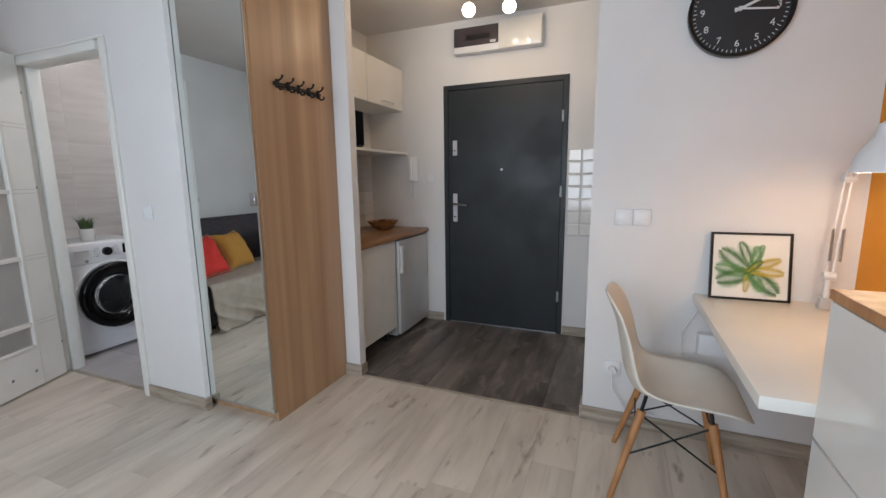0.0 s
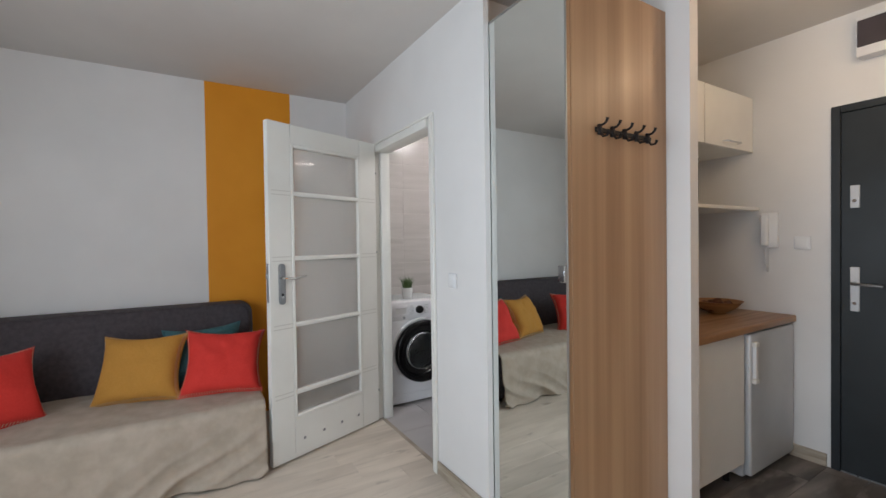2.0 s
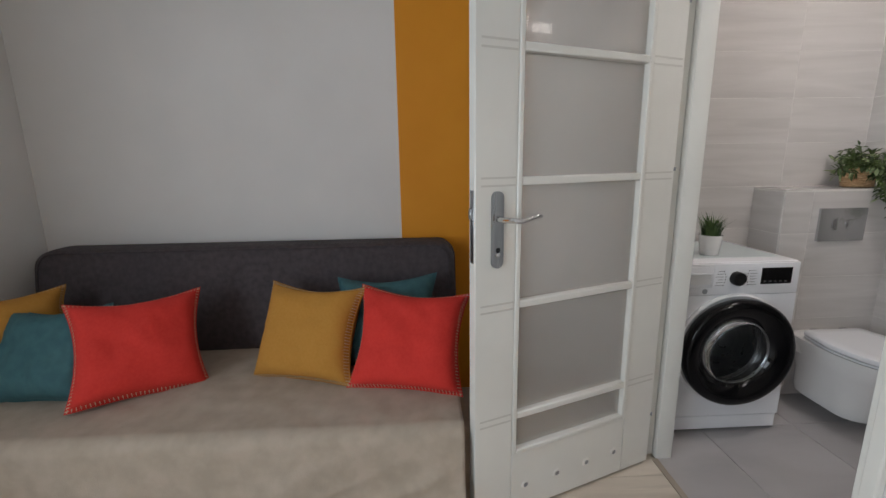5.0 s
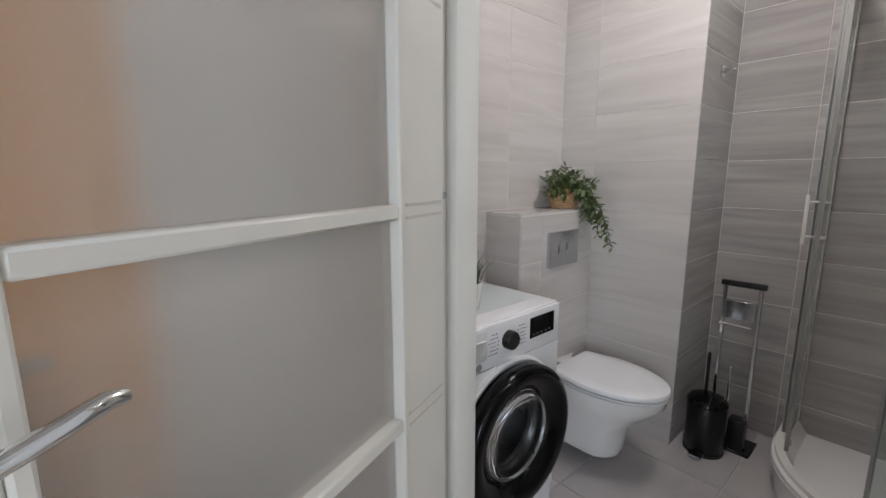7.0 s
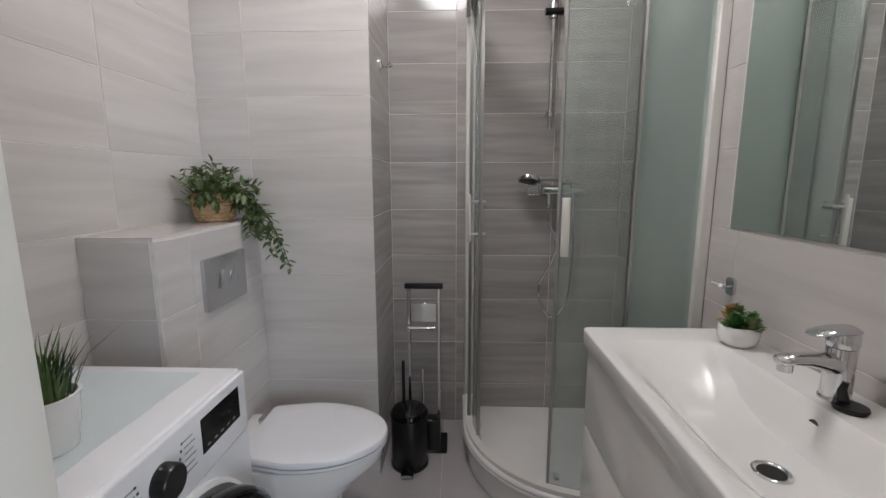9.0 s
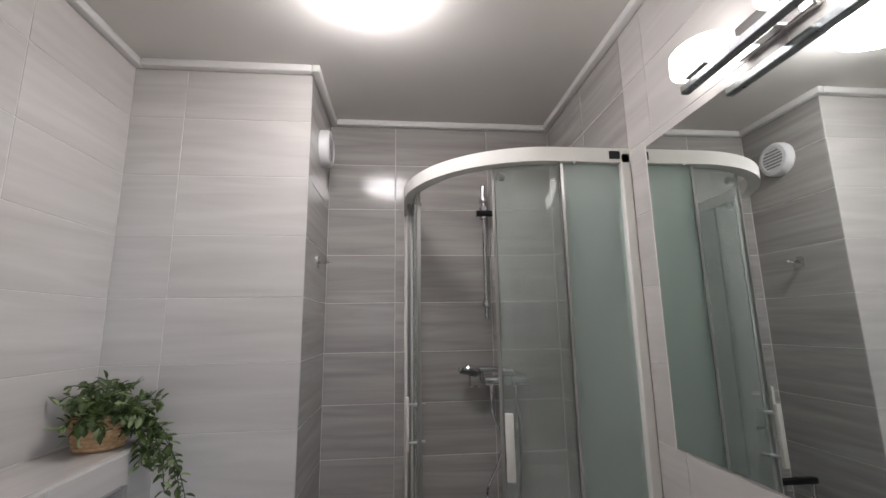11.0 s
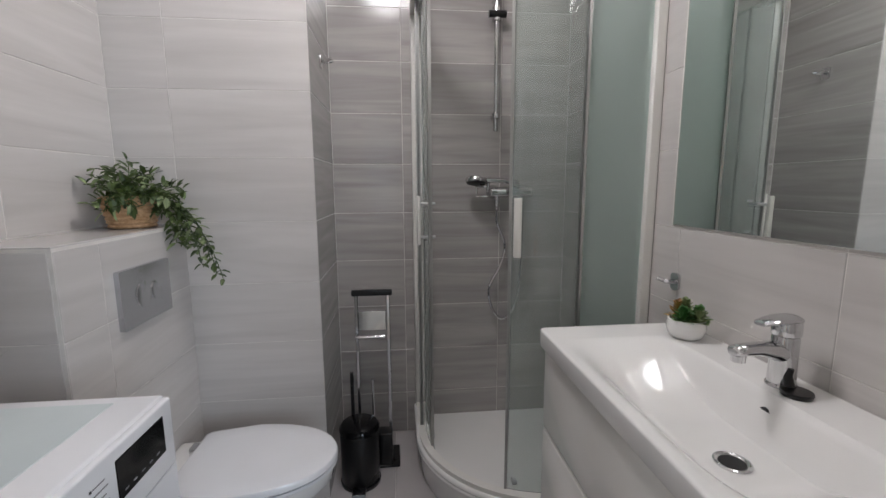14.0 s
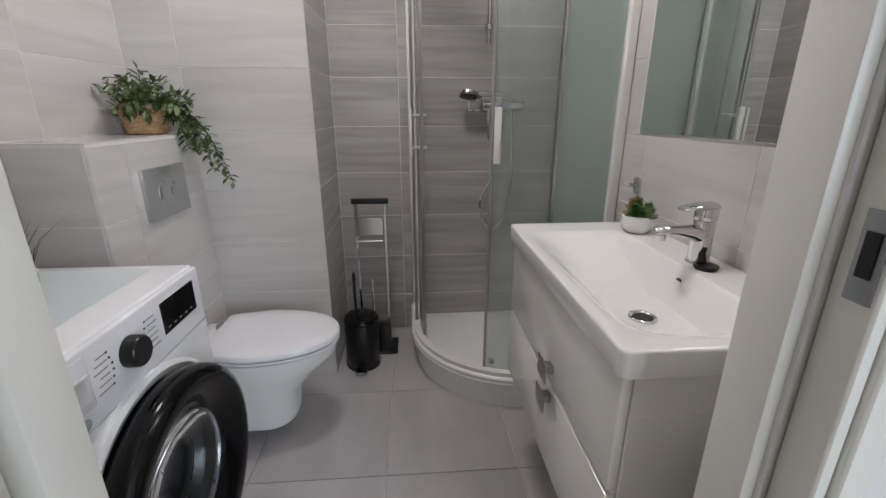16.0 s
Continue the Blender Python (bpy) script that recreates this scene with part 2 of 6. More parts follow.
def lathe(bm, prof, centre=(0, 0, 0), axis="z", seg=32, caps=True):
    """Turns (radius, height) pairs round an axis; caps closes both ends."""
    rings = []
    for r, h in prof:
        ring = []
        for i in range(seg):
            a = 2 * math.pi * i / seg
            p = {"z": (r * math.cos(a), r * math.sin(a), h), "x": (h, r * math.cos(a), r * math.sin(a)), "y": (r * math.sin(a), h, r * math.cos(a))}[axis]
            ring.append(bm.verts.new(Vector(p) + Vector(centre)))
        rings.append(ring)
    for a, b in zip(rings, rings[1:]):
        for i in range(seg):
            bm.faces.new((a[i], a[(i + 1) % seg], b[(i + 1) % seg], b[i]))
    if caps and prof[0][0] > 1e-4:
        bm.faces.new(rings[0][::-1])
    if caps and prof[-1][0] > 1e-4:
        bm.faces.new(rings[-1])
    bmesh.ops.remove_doubles(bm, verts=[v for r in (rings[0], rings[-1]) for v in r], dist=1e-5)
    bmesh.ops.recalc_face_normals(bm, faces=bm.faces)
    return bm


def turned(prof, centre=(0, 0, 0), axis="z", seg=32, caps=True):
    return lathe(bmesh.new(), prof, centre, axis, seg, caps)


def tube(bm, pts, r, seg=10, closed=False):
    """A round bar along points; r is one radius or one for each point."""
    pts = [Vector(p) for p in pts]
    n = len(pts)
    rad = r if isinstance(r, (list, tuple)) else [r] * n
    up = None
    rings = []
    for i, p in enumerate(pts):
        a, b = (pts[(i - 1) % n], pts[(i + 1) % n]) if closed else (pts[max(i - 1, 0)], pts[min(i + 1, n - 1)])
        d = (b - a).normalized()
        if up is None:
            up = d.orthogonal().normalized()
        up = (up - d * up.dot(d)).normalized()
        side = d.cross(up)
        rings.append([bm.verts.new(p + rad[i] * (math.cos(2 * math.pi * k / seg) * up + math.sin(2 * math.pi * k / seg) * side)) for k in range(seg)])
    pairs = list(zip(rings, rings[1:])) + ([(rings[-1], rings[0])] if closed else [])
    for a, b in pairs:
        for k in range(seg):
            bm.faces.new((a[k], a[(k + 1) % seg], b[(k + 1) % seg], b[k]))
    if not closed:
        bm.faces.new(rings[0][::-1])
        bm.faces.new(rings[-1])
    bmesh.ops.recalc_face_normals(bm, faces=bm.faces)
    return bm


def bar(pts, r, seg=10, closed=False):
    return tube(bmesh.new(), pts, r, seg, closed)


def prism(bm, outline, h0, h1, place):
    """Extrudes a 2D outline; place(u, v, h) gives the point."""
    lo = [bm.verts.new(place(u, v, h0)) for u, v in outline]
    hi = [bm.verts.new(place(u, v, h1)) for u, v in outline]
    bm.faces.new(lo)
    bm.faces.new(hi)
    for i in range(len(lo)):
        j = (i + 1) % len(lo)
        bm.faces.new((lo[i], lo[j], hi[j], hi[i]))
    bmesh.ops.recalc_face_normals(bm, faces=bm.faces)
    return bm


def sheet(bm, nu, nv, f):
    g = [[bm.verts.new(f(i / nu, j / nv)) for j in range(nv + 1)] for i in range(nu + 1)]
    for i in range(nu):
        for j in range(nv):
            bm.faces.new((g[i][j], g[i + 1][j], g[i + 1][j + 1], g[i][j + 1]))
    return g


def rounded(w, h, r, seg=6):
    """Outline of a rectangle with round corners, centred."""
    out = []
    for cx, cy, a0 in ((w / 2 - r, h / 2 - r, 0), (-w / 2 + r, h / 2 - r, 90), (-w / 2 + r, -h / 2 + r, 180), (w / 2 - r, -h / 2 + r, 270)):
        for k in range(seg + 1):
            a = radians(a0 + 90 * k / seg)
            out.append((cx + r * math.cos(a), cy + r * math.sin(a)))
    return out


def mesh_of(name, bm, material, smooth):
    me = bpy.data.meshes.new(name)
    if smooth:
        for f in bm.faces:
            f.smooth = True
        for e in bm.edges:
            if len(e.link_faces) == 2 and e.calc_face_angle(0) > radians(38):
                e.smooth = False
    bm.to_mesh(me)
    bm.free()
    me.materials.append(material)
    return me


def thing(name, at, label, category, group="", rz=0.0, rx=0.0, ry=0.0, kind=""):
    ob = new(name)
    ob.empty_display_size = 0.1
    ob.matrix_basis = pose(*at, rx, ry, rz)
    return tagged(ob, label, category, group, kind)


def base_of(ob):
    m = ob.matrix_basis.copy()
    return base_of(ob.parent) @ m if ob.parent else m


def part(name, bm, material, parent, label="", smooth=True, local=False):
    """One mesh under a thing or a part; given in world metres, or in the parent's own with local."""
    if not local:
        bm.transform(base_of(parent).inverted())
    ob = new(name, mesh_of(name, bm, material, smooth))
    ob.parent = parent
    return tagged(ob, label)


def solo(name, bm, material, label="", category="", kind="", group="", smooth=True):
    """A thing of one mesh, its origin at the middle of its base."""
    xs, ys, zs = ([v.co[i] for v in bm.verts] for i in range(3))
    at = Vector(((min(xs) + max(xs)) / 2, (min(ys) + max(ys)) / 2, min(zs)))
    bm.transform(Matrix.Translation(-at))
    ob = new(name, mesh_of(name, bm, material, smooth))
    ob.location = at
    return tagged(ob, label, category, group, kind)


# ---- structure ----
def slab(name, label, material, *boxes):
    bm = bmesh.new()
    for b in boxes:
        bx(bm, *b)
    return solo(name, bm, material, label, kind="structure", smooth=False)


T = 0.12
wall_sofa = slab("wall_west", "white painted wall behind the sofa bed", PAINT, (XL - T, YB - T, 0, XL, YI, H + 0.05))
slab("wall_stripe", "orange painted vertical stripe on the wall", ORANGE, (XL, 0.925, 0, XL + 0.003, 1.535, H))
WX0, WX1, WZ0, WZ1 = -1.3, 0.9, 0.7, 2.2
slab("wall_south", "white painted wall with the window", PAINT, (XL, YB - T, 0, WX0, YB, H + 0.05), (WX1, YB - T, 0, XR + T, YB, H + 0.05), (WX0, YB - T, 0, WX1, YB, WZ0), (WX0, YB - T, WZ1, WX1, YB, H + 0.05))
slab("wall_east", "white painted wall beside the desk", PAINT, (XR, YB, 0, XR + T, YE, H + 0.05))
slab("wall_stripe", "orange painted panel of wall over the desk", ORANGE, (XR - 0.003, 1.3, 0, XR, YP, H))
slab("wall_bathroom_door", "white painted wall round the bathroom door", PAINT, (XL, YW, 0, DX0, 2.075, H + 0.05), (DX1, YW, 0, -1.44, 2.04, H + 0.05), (DX0, YW, DH, DX1, 2.075, H + 0.05))
slab("wall_partition", "white painted partition beside the hall", PAINT, (XP, YP, 0, XR, YP + 0.11, H + 0.05))
slab("wall_stub", "white painted wall end beside the kitchenette", PAINT, (KX, 2.70, 0, -0.855, 2.765, H + 0.05))
wall_kitchen = slab("wall_kitchenette", "white painted wall behind the kitchenette", PAINT, (-1.56, 2.04, 0, -1.55, 2.765, H + 0.05), (-1.56, 2.765, 0, KX, YE, H + 0.05))
EX0, EX1, EH = -0.725, 0.285, 2.055
wall_entrance = slab("wall_north", "white painted wall round the entrance door", PAINT, (KX, YE, 0, EX0, YE + 0.18, H + 0.05), (EX1, YE, 0, XR + T, YE + 0.18, H + 0.05), (EX0, YE, EH, EX1, YE + 0.18, H + 0.05), (EX0, YE + 0.12, 0, EX1, YE + 0.18, EH))
slab("ceiling", "white painted ceiling of room and hall", CEIL, (XL - T, YB - T, H, XR + T, 2.075, H + 0.12), (-1.56, 2.075, H, XR + T, YE + 0.18, H + 0.12))
slab("ceiling_bathroom", "grey-white bathroom ceiling", CEIL, (XL - T, 2.075, HB, -1.56, 4.1, HB + 0.12))
slab("floor_base", "screed under the floors", GROUTD, (XL - T, YB - T, -0.15, XR + T, YE + 0.18, -0.014))
floor_room = slab("floor", "bleached oak laminate floor", surf("joint_dark", "b9ae9f"), (XL, YB, -0.014, XR, 2.075, -0.005), (-1.55, 2.075, -0.014, XR, 2.70, -0.005))
floor_hall = slab("floor_hall", "dark vinyl plank floor of the hall", surf("joint_black", "2a2624"), (KX, 2.70, -0.014, XR, YE, -0.005))
floor_bath = slab("floor_bathroom", "grey stone-look tiled bathroom floor", GROUTD, (XL, 2.075, -0.014, -1.56, 4.05, -0.005))
slab("threshold_strip", "beige strip between the two floors", OAKB, (-0.855, 2.69, 0.0, XP, 2.715, 0.004))
slab("threshold_strip", "beige strip under the bathroom door", OAKB, (DX0 + 0.05, 2.03, 0.0, DX1 - 0.05, 2.055, 0.004))
# window behind the walker
win = thing("window_1", (-0.2, YB - 0.06, WZ0), "white window over the room", "window", kind="structure")
for a, b, c, d in ((WX0, WX0 + 0.06, WZ0, WZ1), (WX1 - 0.06, WX1, WZ0, WZ1), (-0.23, -0.17, WZ0, WZ1)):
    part("window_frame", box(a, YB - 0.1, c, b, YB - 0.04, d, 0.004), WHITE, win)
for a, b, c in ((WX0 + 0.06, -0.23, WZ0), (-0.17, WX1 - 0.06, WZ0), (WX0 + 0.06, -0.23, WZ1 - 0.06), (-0.17, WX1 - 0.06, WZ1 - 0.06)):
    part("window_frame", box(a, YB - 0.1, c, b, YB - 0.04, c + 0.06, 0.004), WHITE, win)
for a, b in ((WX0 + 0.06, -0.23), (-0.17, WX1 - 0.06)):
    pane = part("pane", box(a, YB - 0.075, WZ0 + 0.06, b, YB - 0.065, WZ1 - 0.06), CLEAR, win)
    pane.visible_shadow = False
# baseboards
for i, b in enumerate(((-2.5, YB, 0, XR, YB + 0.016, 0.07), (DX1, YW - 0.014, 0, -1.44, YW, 0.075), (-1.44, YW - 0.014, 0, -1.426, 2.04, 0.075), (XP, YP - 0.014, 0, XR, YP, 0.075), (XP - 0.014, YP - 0.014, 0, XP, YP + 0.11, 0.075),
                       (-1.0, 2.686, 0, -0.855, 2.70, 0.075), (-0.855, 2.686, 0, -0.841, 2.765, 0.075), (-0.93, YE - 0.014, 0, EX0 - 0.03, YE, 0.075), (EX1 + 0.02, YE - 0.014, 0, XR, YE, 0.075), (XL, 1.55, 0, XL + 0.014, YW, 0.07), (XL, YW - 0.014, 0, DX0, YW, 0.07))):
    solo("baseboard", box(*b, 0.003), OAKB, "greige wooden baseboard", kind="structure", smooth=False)
# bathroom shell
wall_left = slab("wall_bathroom_west", "pale stone-look tiled wall", GROUT, (XL - T, YI, 0, XL - 0.0015, 3.7, HB + 0.05))
wall_pale = slab("wall_bathroom_boxing", "pale stone-look tiled boxing behind the toilet", GROUT, (XL - 0.0015, YL + 0.0015, 0, XC - 0.0015, 4.06, HB + 0.05))
wall_dark = slab("wall_bathroom_north", "grey stone-look tiled shower wall", GROUTD, (XC - 0.0015, YD + 0.0015, 0, -1.56, 4.06, HB + 0.05))
wall_basin = slab("wall_bathroom_east", "pale stone-look tiled wall behind the basin", GROUT, (XS + 0.0015, 2.075, 0, -1.56, YD + 0.0015, HB + 0.05))
wall_inner = slab("wall_bathroom_south", "tiled wall beside the bathroom door", GROUT, (XL - 0.0015, 2.075, 0, DX0, YI - 0.0015, HB + 0.05), (DX1, 2.075, 0, XS + 0.0015, YI - 0.0015, HB + 0.05), (DX0, 2.075, DH, DX1, YI - 0.0015, HB + 0.05))
cove = lambda x0, y0, x1, y1: solo("trim", box(x0, y0, HB - 0.032, x1, y1, HB, 0.006, 2), PAINT, "white cove moulding under the ceiling", kind="structure")
cove(XL, YI, XL + 0.032, YL)
cove(XL + 0.032, YL - 0.032, XC, YL)
cove(XC, YL - 0.032, XC + 0.032, YD)
cove(XC + 0.032, YD - 0.032, XS, YD)
cove(XS - 0.032, YI, XS, YD - 0.032)

# ---- bathroom ----
cistern_box = slab("cistern_boxing", "tiled boxing over the toilet with a ledge", GROUT, (XL, 2.88, 0, -3.2445, YL, 1.1415))
tagged(cistern_box, category="boxing")

# bathroom door frame and its open leaf
frame_1 = thing("door_frame", (-2.39, 2.05, 0), "white wooden door frame of the bathroom", "door frame", kind="structure")
for x0, x1 in ((DX0, DX0 + 0.05), (DX1 - 0.05, DX1)):
    part("jamb", box(x0, 2.048, 0, x1, YI + 0.008, DH, 0.004, 2), DOORW, frame_1)
    part("rebate", box(x0 if x0 == DX0 else x1 - 0.018, YW - 0.012, 0, x0 + 0.018 if x0 == DX0 else x1, 2.0475, DH, 0.003), DOORW, frame_1)
part("head", box(DX0 + 0.05, YW - 0.012, DH - 0.05, DX1 - 0.05, YI + 0.008, DH, 0.004, 2), DOORW, frame_1)
part("casing", box(DX0 - 0.015, YW - 0.02, 0, DX0, YW, DH + 0.015, 0.004), DOORW, frame_1)
part("casing", box(DX1, YW - 0.02, 0, DX1 + 0.035, YW, DH, 0.004), DOORW, frame_1)
part("casing", box(DX0, YW - 0.02, DH, DX1 + 0.035, YW, DH + 0.015, 0.004), DOORW, frame_1)
strike = part("strike_plate", box(DX1 - 0.0205, 2.004, 1.045, DX1 - 0.0175, 2.030, 1.135), STEEL, frame_1, "steel strike plate")
part("latch_hole", box(DX1 - 0.0222, 2.010, 1.07, DX1 - 0.0195, 2.024, 1.115), BLACK, strike)
part("rubber_seal", bar([(DX1 - 0.03, 2.046, 0.01), (DX1 - 0.03, 2.046, DH - 0.06)], 0.004, 6), PALEINK, frame_1)

LEAFLEN = 0.85
leaf = thing("door_1", (-2.801, 1.982, 0.012), "white glazed bathroom door standing open into the room", "door", rz=-69.4, kind="structure")
# own axes: x from the hinges to the latch, the seen face towards +y
S0, S1, Z0, Z1, TH = 0.155, 0.70, 0.25, 1.935, 0.04
TOPZ = 2.055


def leaf_part(name, x0, z0, x1, z1, y0=0.0, y1=TH, mat=DOORW, parent=None, bevel=0.003, label=""):
    return part(name, box(x0, y0, z0, x1, y1, z1, bevel), mat, parent or leaf, label, local=True)


hst = leaf_part("stile", 0, 0, S0, TOPZ)
lst = leaf_part("stile", S1, 0, LEAFLEN, TOPZ)
leaf_part("rail", S0, Z1, S1, TOPZ)
brail = leaf_part("rail", S0, 0, S1, Z0)
for x0, z0, x1, z1 in ((S0, Z0, S0 + 0.018, Z1), (S1 - 0.018, Z0, S1, Z1), (S0 + 0.018, Z1 - 0.018, S1 - 0.018, Z1), (S0 + 0.018, Z0, S1 - 0.018, Z0 + 0.018)):
    leaf_part("glazing_bead", x0, z0, x1, z1, -0.005, TH + 0.005, bevel=0.004)
bars = (0.405, 0.823, 1.234, 1.632)
for z in bars:
    leaf_part("glazing_bar", S0 + 0.018, z - 0.013, S1 - 0.018, z + 0.013, -0.003, TH + 0.004, bevel=0.004)
for a, b in zip((Z0 + 0.018,) + tuple(z + 0.013 for z in bars), tuple(z - 0.013 for z in bars) + (Z1 - 0.018,)):
    p = leaf_part("pane", S0 + 0.015, a - 0.003, S1 - 0.015, b + 0.003, 0.016, 0.022, FROST, bevel=0, label="milky satin glass pane")
# thin raised strips, slightly darker: the shade of the stile grooves put in as colour
for z in bars:
    for dz in (-0.012, 0.012):
        for a, b, par in ((0.012, S0 - 0.006, hst), (S1 + 0.006, LEAFLEN - 0.02, lst)):
            leaf_part("groove", a, z + dz - 0.003, b, z + dz + 0.003, TH - 0.001, TH + 0.0012, surf("groove_shadow", "cfcdc6") if "groove_shadow" not in bpy.data.materials else bpy.data.materials["groove_shadow"], par, bevel=0)
for x in (0.20, 0.345, 0.49, 0.635):
    part("vent_ring", turned([(0.010, TH - 0.002), (0.010, TH + 0.003), (0.017, TH + 0.003), (0.018, TH - 0.001)], (x, 0, 0.105), "y", 20, False), WHITE, leaf, local=True)
    part("vent_hole", turned([(0.010, TH - 0.001), (0.010, TH + 0.0015)], (x, 0, 0.105), "y", 16), INK, leaf, local=True)
HX = 0.773
for side in (1, -1):
    y = TH if side > 0 else 0
    plate = part("handle_plate", prism(bmesh.new(), rounded(0.042, 0.245, 0.02), y, y + side * 0.009, lambda u, v, h: Vector((HX + u, h, 1.083 + v))), STEEL, leaf, "brushed steel handle plate", local=True)
    lever = bar([(HX, y, 1.12), (HX, y + side * 0.045, 1.12), (HX - 0.017, y + side * 0.052, 1.119), (HX - 0.057, y + side * 0.053, 1.113), (HX - 0.097, y + side * 0.052, 1.122), (HX - 0.122, y + side * 0.05, 1.127), (HX - 0.137, y + side * 0.047, 1.124)], [0.012, 0.0095, 0.009, 0.0085, 0.0085, 0.008, 0.006], 12)
    part("lever", lever, CHROME, plate, "curved chrome lever", local=True)
    part("keyhole", turned([(0.008, y), (0.008, y + side * 0.0105)], (HX, 0, 1.02), "y", 16), BLACK, plate, local=True)
    part("lock_cylinder", box(HX - 0.009, min(y, y + side * 0.013), 1.0, HX + 0.009, max(y, y + side * 0.013), 1.012, 0.003, 2), CHROME, plate, local=True)
lock_1 = part("lock_plate", box(LEAFLEN - 0.002, 0.010, 0.98, LEAFLEN + 0.002, 0.031, 1.21, 0.001), STEEL, leaf, "steel lock plate on the edge", local=True)
part("latch", box(LEAFLEN, 0.014, 1.12, LEAFLEN + 0.010, 0.027, 1.155, 0.002), STEEL, lock_1, local=True)
for z in (0.22, 1.25, 1.83):
    part("hinge", turned([(0.0042, z), (0.0042, z + 0.014)], (0.001, TH + 0.001, 0), "z", 12), GREYPL, leaf, local=True)


def washer():
    x1, x0, y0, y1 = -2.945, -3.445, 2.135, 2.735
    w = thing("washing_machine", ((x0 + x1) / 2, (y0 + y1) / 2, 0), "white front-loading washing machine with a black porthole door", "washing machine")
    part("body", box(x0, y0, 0.69, x1 - 0.012, y1, 0.825, 0.004), WASHW, w)
    for a, b, c, d in ((y0, y0 + 0.02, 0.015, 0.69), (y1 - 0.02, y1, 0.015, 0.69)):
        part("side_wall", box(x0, a, c, x1 - 0.012, b, d), WASHW, w)
    part("back_wall", box(x0, y0 + 0.02, 0.015, x0 + 0.02, y1 - 0.02, 0.69), WASHW, w)
    part("base", box(x0 + 0.02, y0 + 0.02, 0.015, x1 - 0.02, y1 - 0.02, 0.04), GREYPL, w)
    part("top", box(x0, y0 - 0.001, 0.823, x1 - 0.012, y1 + 0.001, 0.85, 0.007, 3), WASHW, w, "glossy white lid")
    part("top_inlay", box(x0 + 0.02, y0 + 0.03, 0.849, x1 - 0.09, y1 - 0.03, 0.8515, 0.001), surf("frosted_lid", "cfd9da", "c6d0d2", (3, 3, 3), 0.08), w)
    fascia = part("fascia", box(x1 - 0.02, y0, 0.699, x1, y1, 0.845, 0.005, 3), WASHW, w)
    fp = bmesh.new()
    pcy, pcz, pz0, pz1 = 2.455, 0.437, 0.09, 0.698
    turns = sorted([2 * math.pi * k / 48 - math.pi for k in range(48)] + [math.atan2(z - pcz, y - pcy) for y in (y0, y1) for z in (pz0, pz1)])
    rings = [[], [], [], []]
    for a in turns:
        c, s = math.cos(a), math.sin(a)
        # the ray from the porthole's centre out to the panel's border
        reach = min(((y1 if c > 0 else y0) - pcy) / c if abs(c) > 1e-6 else 9, ((pz1 if s > 0 else pz0) - pcz) / s if abs(s) > 1e-6 else 9)
        for ring, x, r in zip(rings, (x1 - 0.018, x1 - 0.002, x1 - 0.002, x1 - 0.018), (0.236, 0.236, reach, reach)):
            ring.append(fp.verts.new((x, pcy + r * c, pcz + r * s)))
    for a, b in zip(rings, rings[1:] + rings[:1]):
        for k in range(len(turns)):
            n = (k + 1) % len(turns)
            fp.faces.new((a[k], b[k], b[n], a[n]))
    bmesh.ops.recalc_face_normals(fp, faces=fp.faces)
    part("front_panel", fp, WASHW, w, smooth=False)
    part("plinth", box(x1 - 0.02, y0 + 0.003, 0.015, x1 - 0.006, y1 - 0.003, 0.087, 0.004), WASHW, w)
    for yy in (y0 + 0.06, y1 - 0.06):
        part("foot", turned([(0.022, 0), (0.022, 0.018)], (x1 - 0.06, yy, 0)), BLACK, w)
        part("foot", turned([(0.022, 0), (0.022, 0.018)], (x0 + 0.06, yy, 0)), BLACK, w)
    part("display", box(x1 - 0.002, 2.555, 0.745, x1 + 0.0015, 2.70, 0.822, 0.002), BLACKG, fascia, "black glossy display")
    for i in range(5):
        part("display_mark", box(x1 + 0.0012, 2.57 + 0.024 * i, 0.757, x1 + 0.0022, 2.58 + 0.024 * i, 0.760), INK, fascia)
    part("knob", turned([(0.032, 0), (0.0315, 0.022), (0.0285, 0.026), (0, 0.026)], (x1, 2.44, 0.777), "x", 32), BLACK, fascia, "black program knob")
    for i in range(6):
        z = 0.745 + 0.013 * i
        for yd, y_a, y_b in ((2.392 - 0.004 * abs(i - 2.5), 2.343 + 0.006 * (i % 3), 2.380), (2.487 + 0.004 * abs(i - 2.5), 2.502, 2.535 - 0.006 * (i % 2))):
            part("program_mark", box(x1 - 0.001, yd - 0.0022, z - 0.0022, x1 + 0.0008, yd + 0.0022, z + 0.0022), BLACK, fascia)
            part("program_text", box(x1 - 0.001, y_a, z - 0.0012, x1 + 0.0006, y_b, z + 0.0012), INK, fascia)
    part("drawer", box(x1 - 0.004, y0 + 0.02, 0.735, x1 + 0.003, 2.335, 0.835, 0.005, 2), WASHW, fascia, "white detergent drawer")
    grip = part("drawer_grip", box(x1, 2.228, 0.752, x1 + 0.0042, 2.322, 0.80, 0.001), PALEINK, fascia, "recessed grip of the drawer")
    part("grip_lip", box(x1 + 0.003, 2.225, 0.798, x1 + 0.010, 2.325, 0.806, 0.003, 2), WASHW, fascia)
    part("filter_knob", turned([(0.012, 0), (0.012, 0.004), (0, 0.004)], (x1 - 0.002, 2.30, 0.718), "x", 16), GREYPL, fascia)
    cy, cz = 2.455, 0.437
    part("door_surround", turned([(0.268, -0.004), (0.268, 0.006), (0.258, 0.012), (0.24, 0.004)], (x1, cy, cz), "x", 48, False), PLASTIC, w, "pale ring round the door")
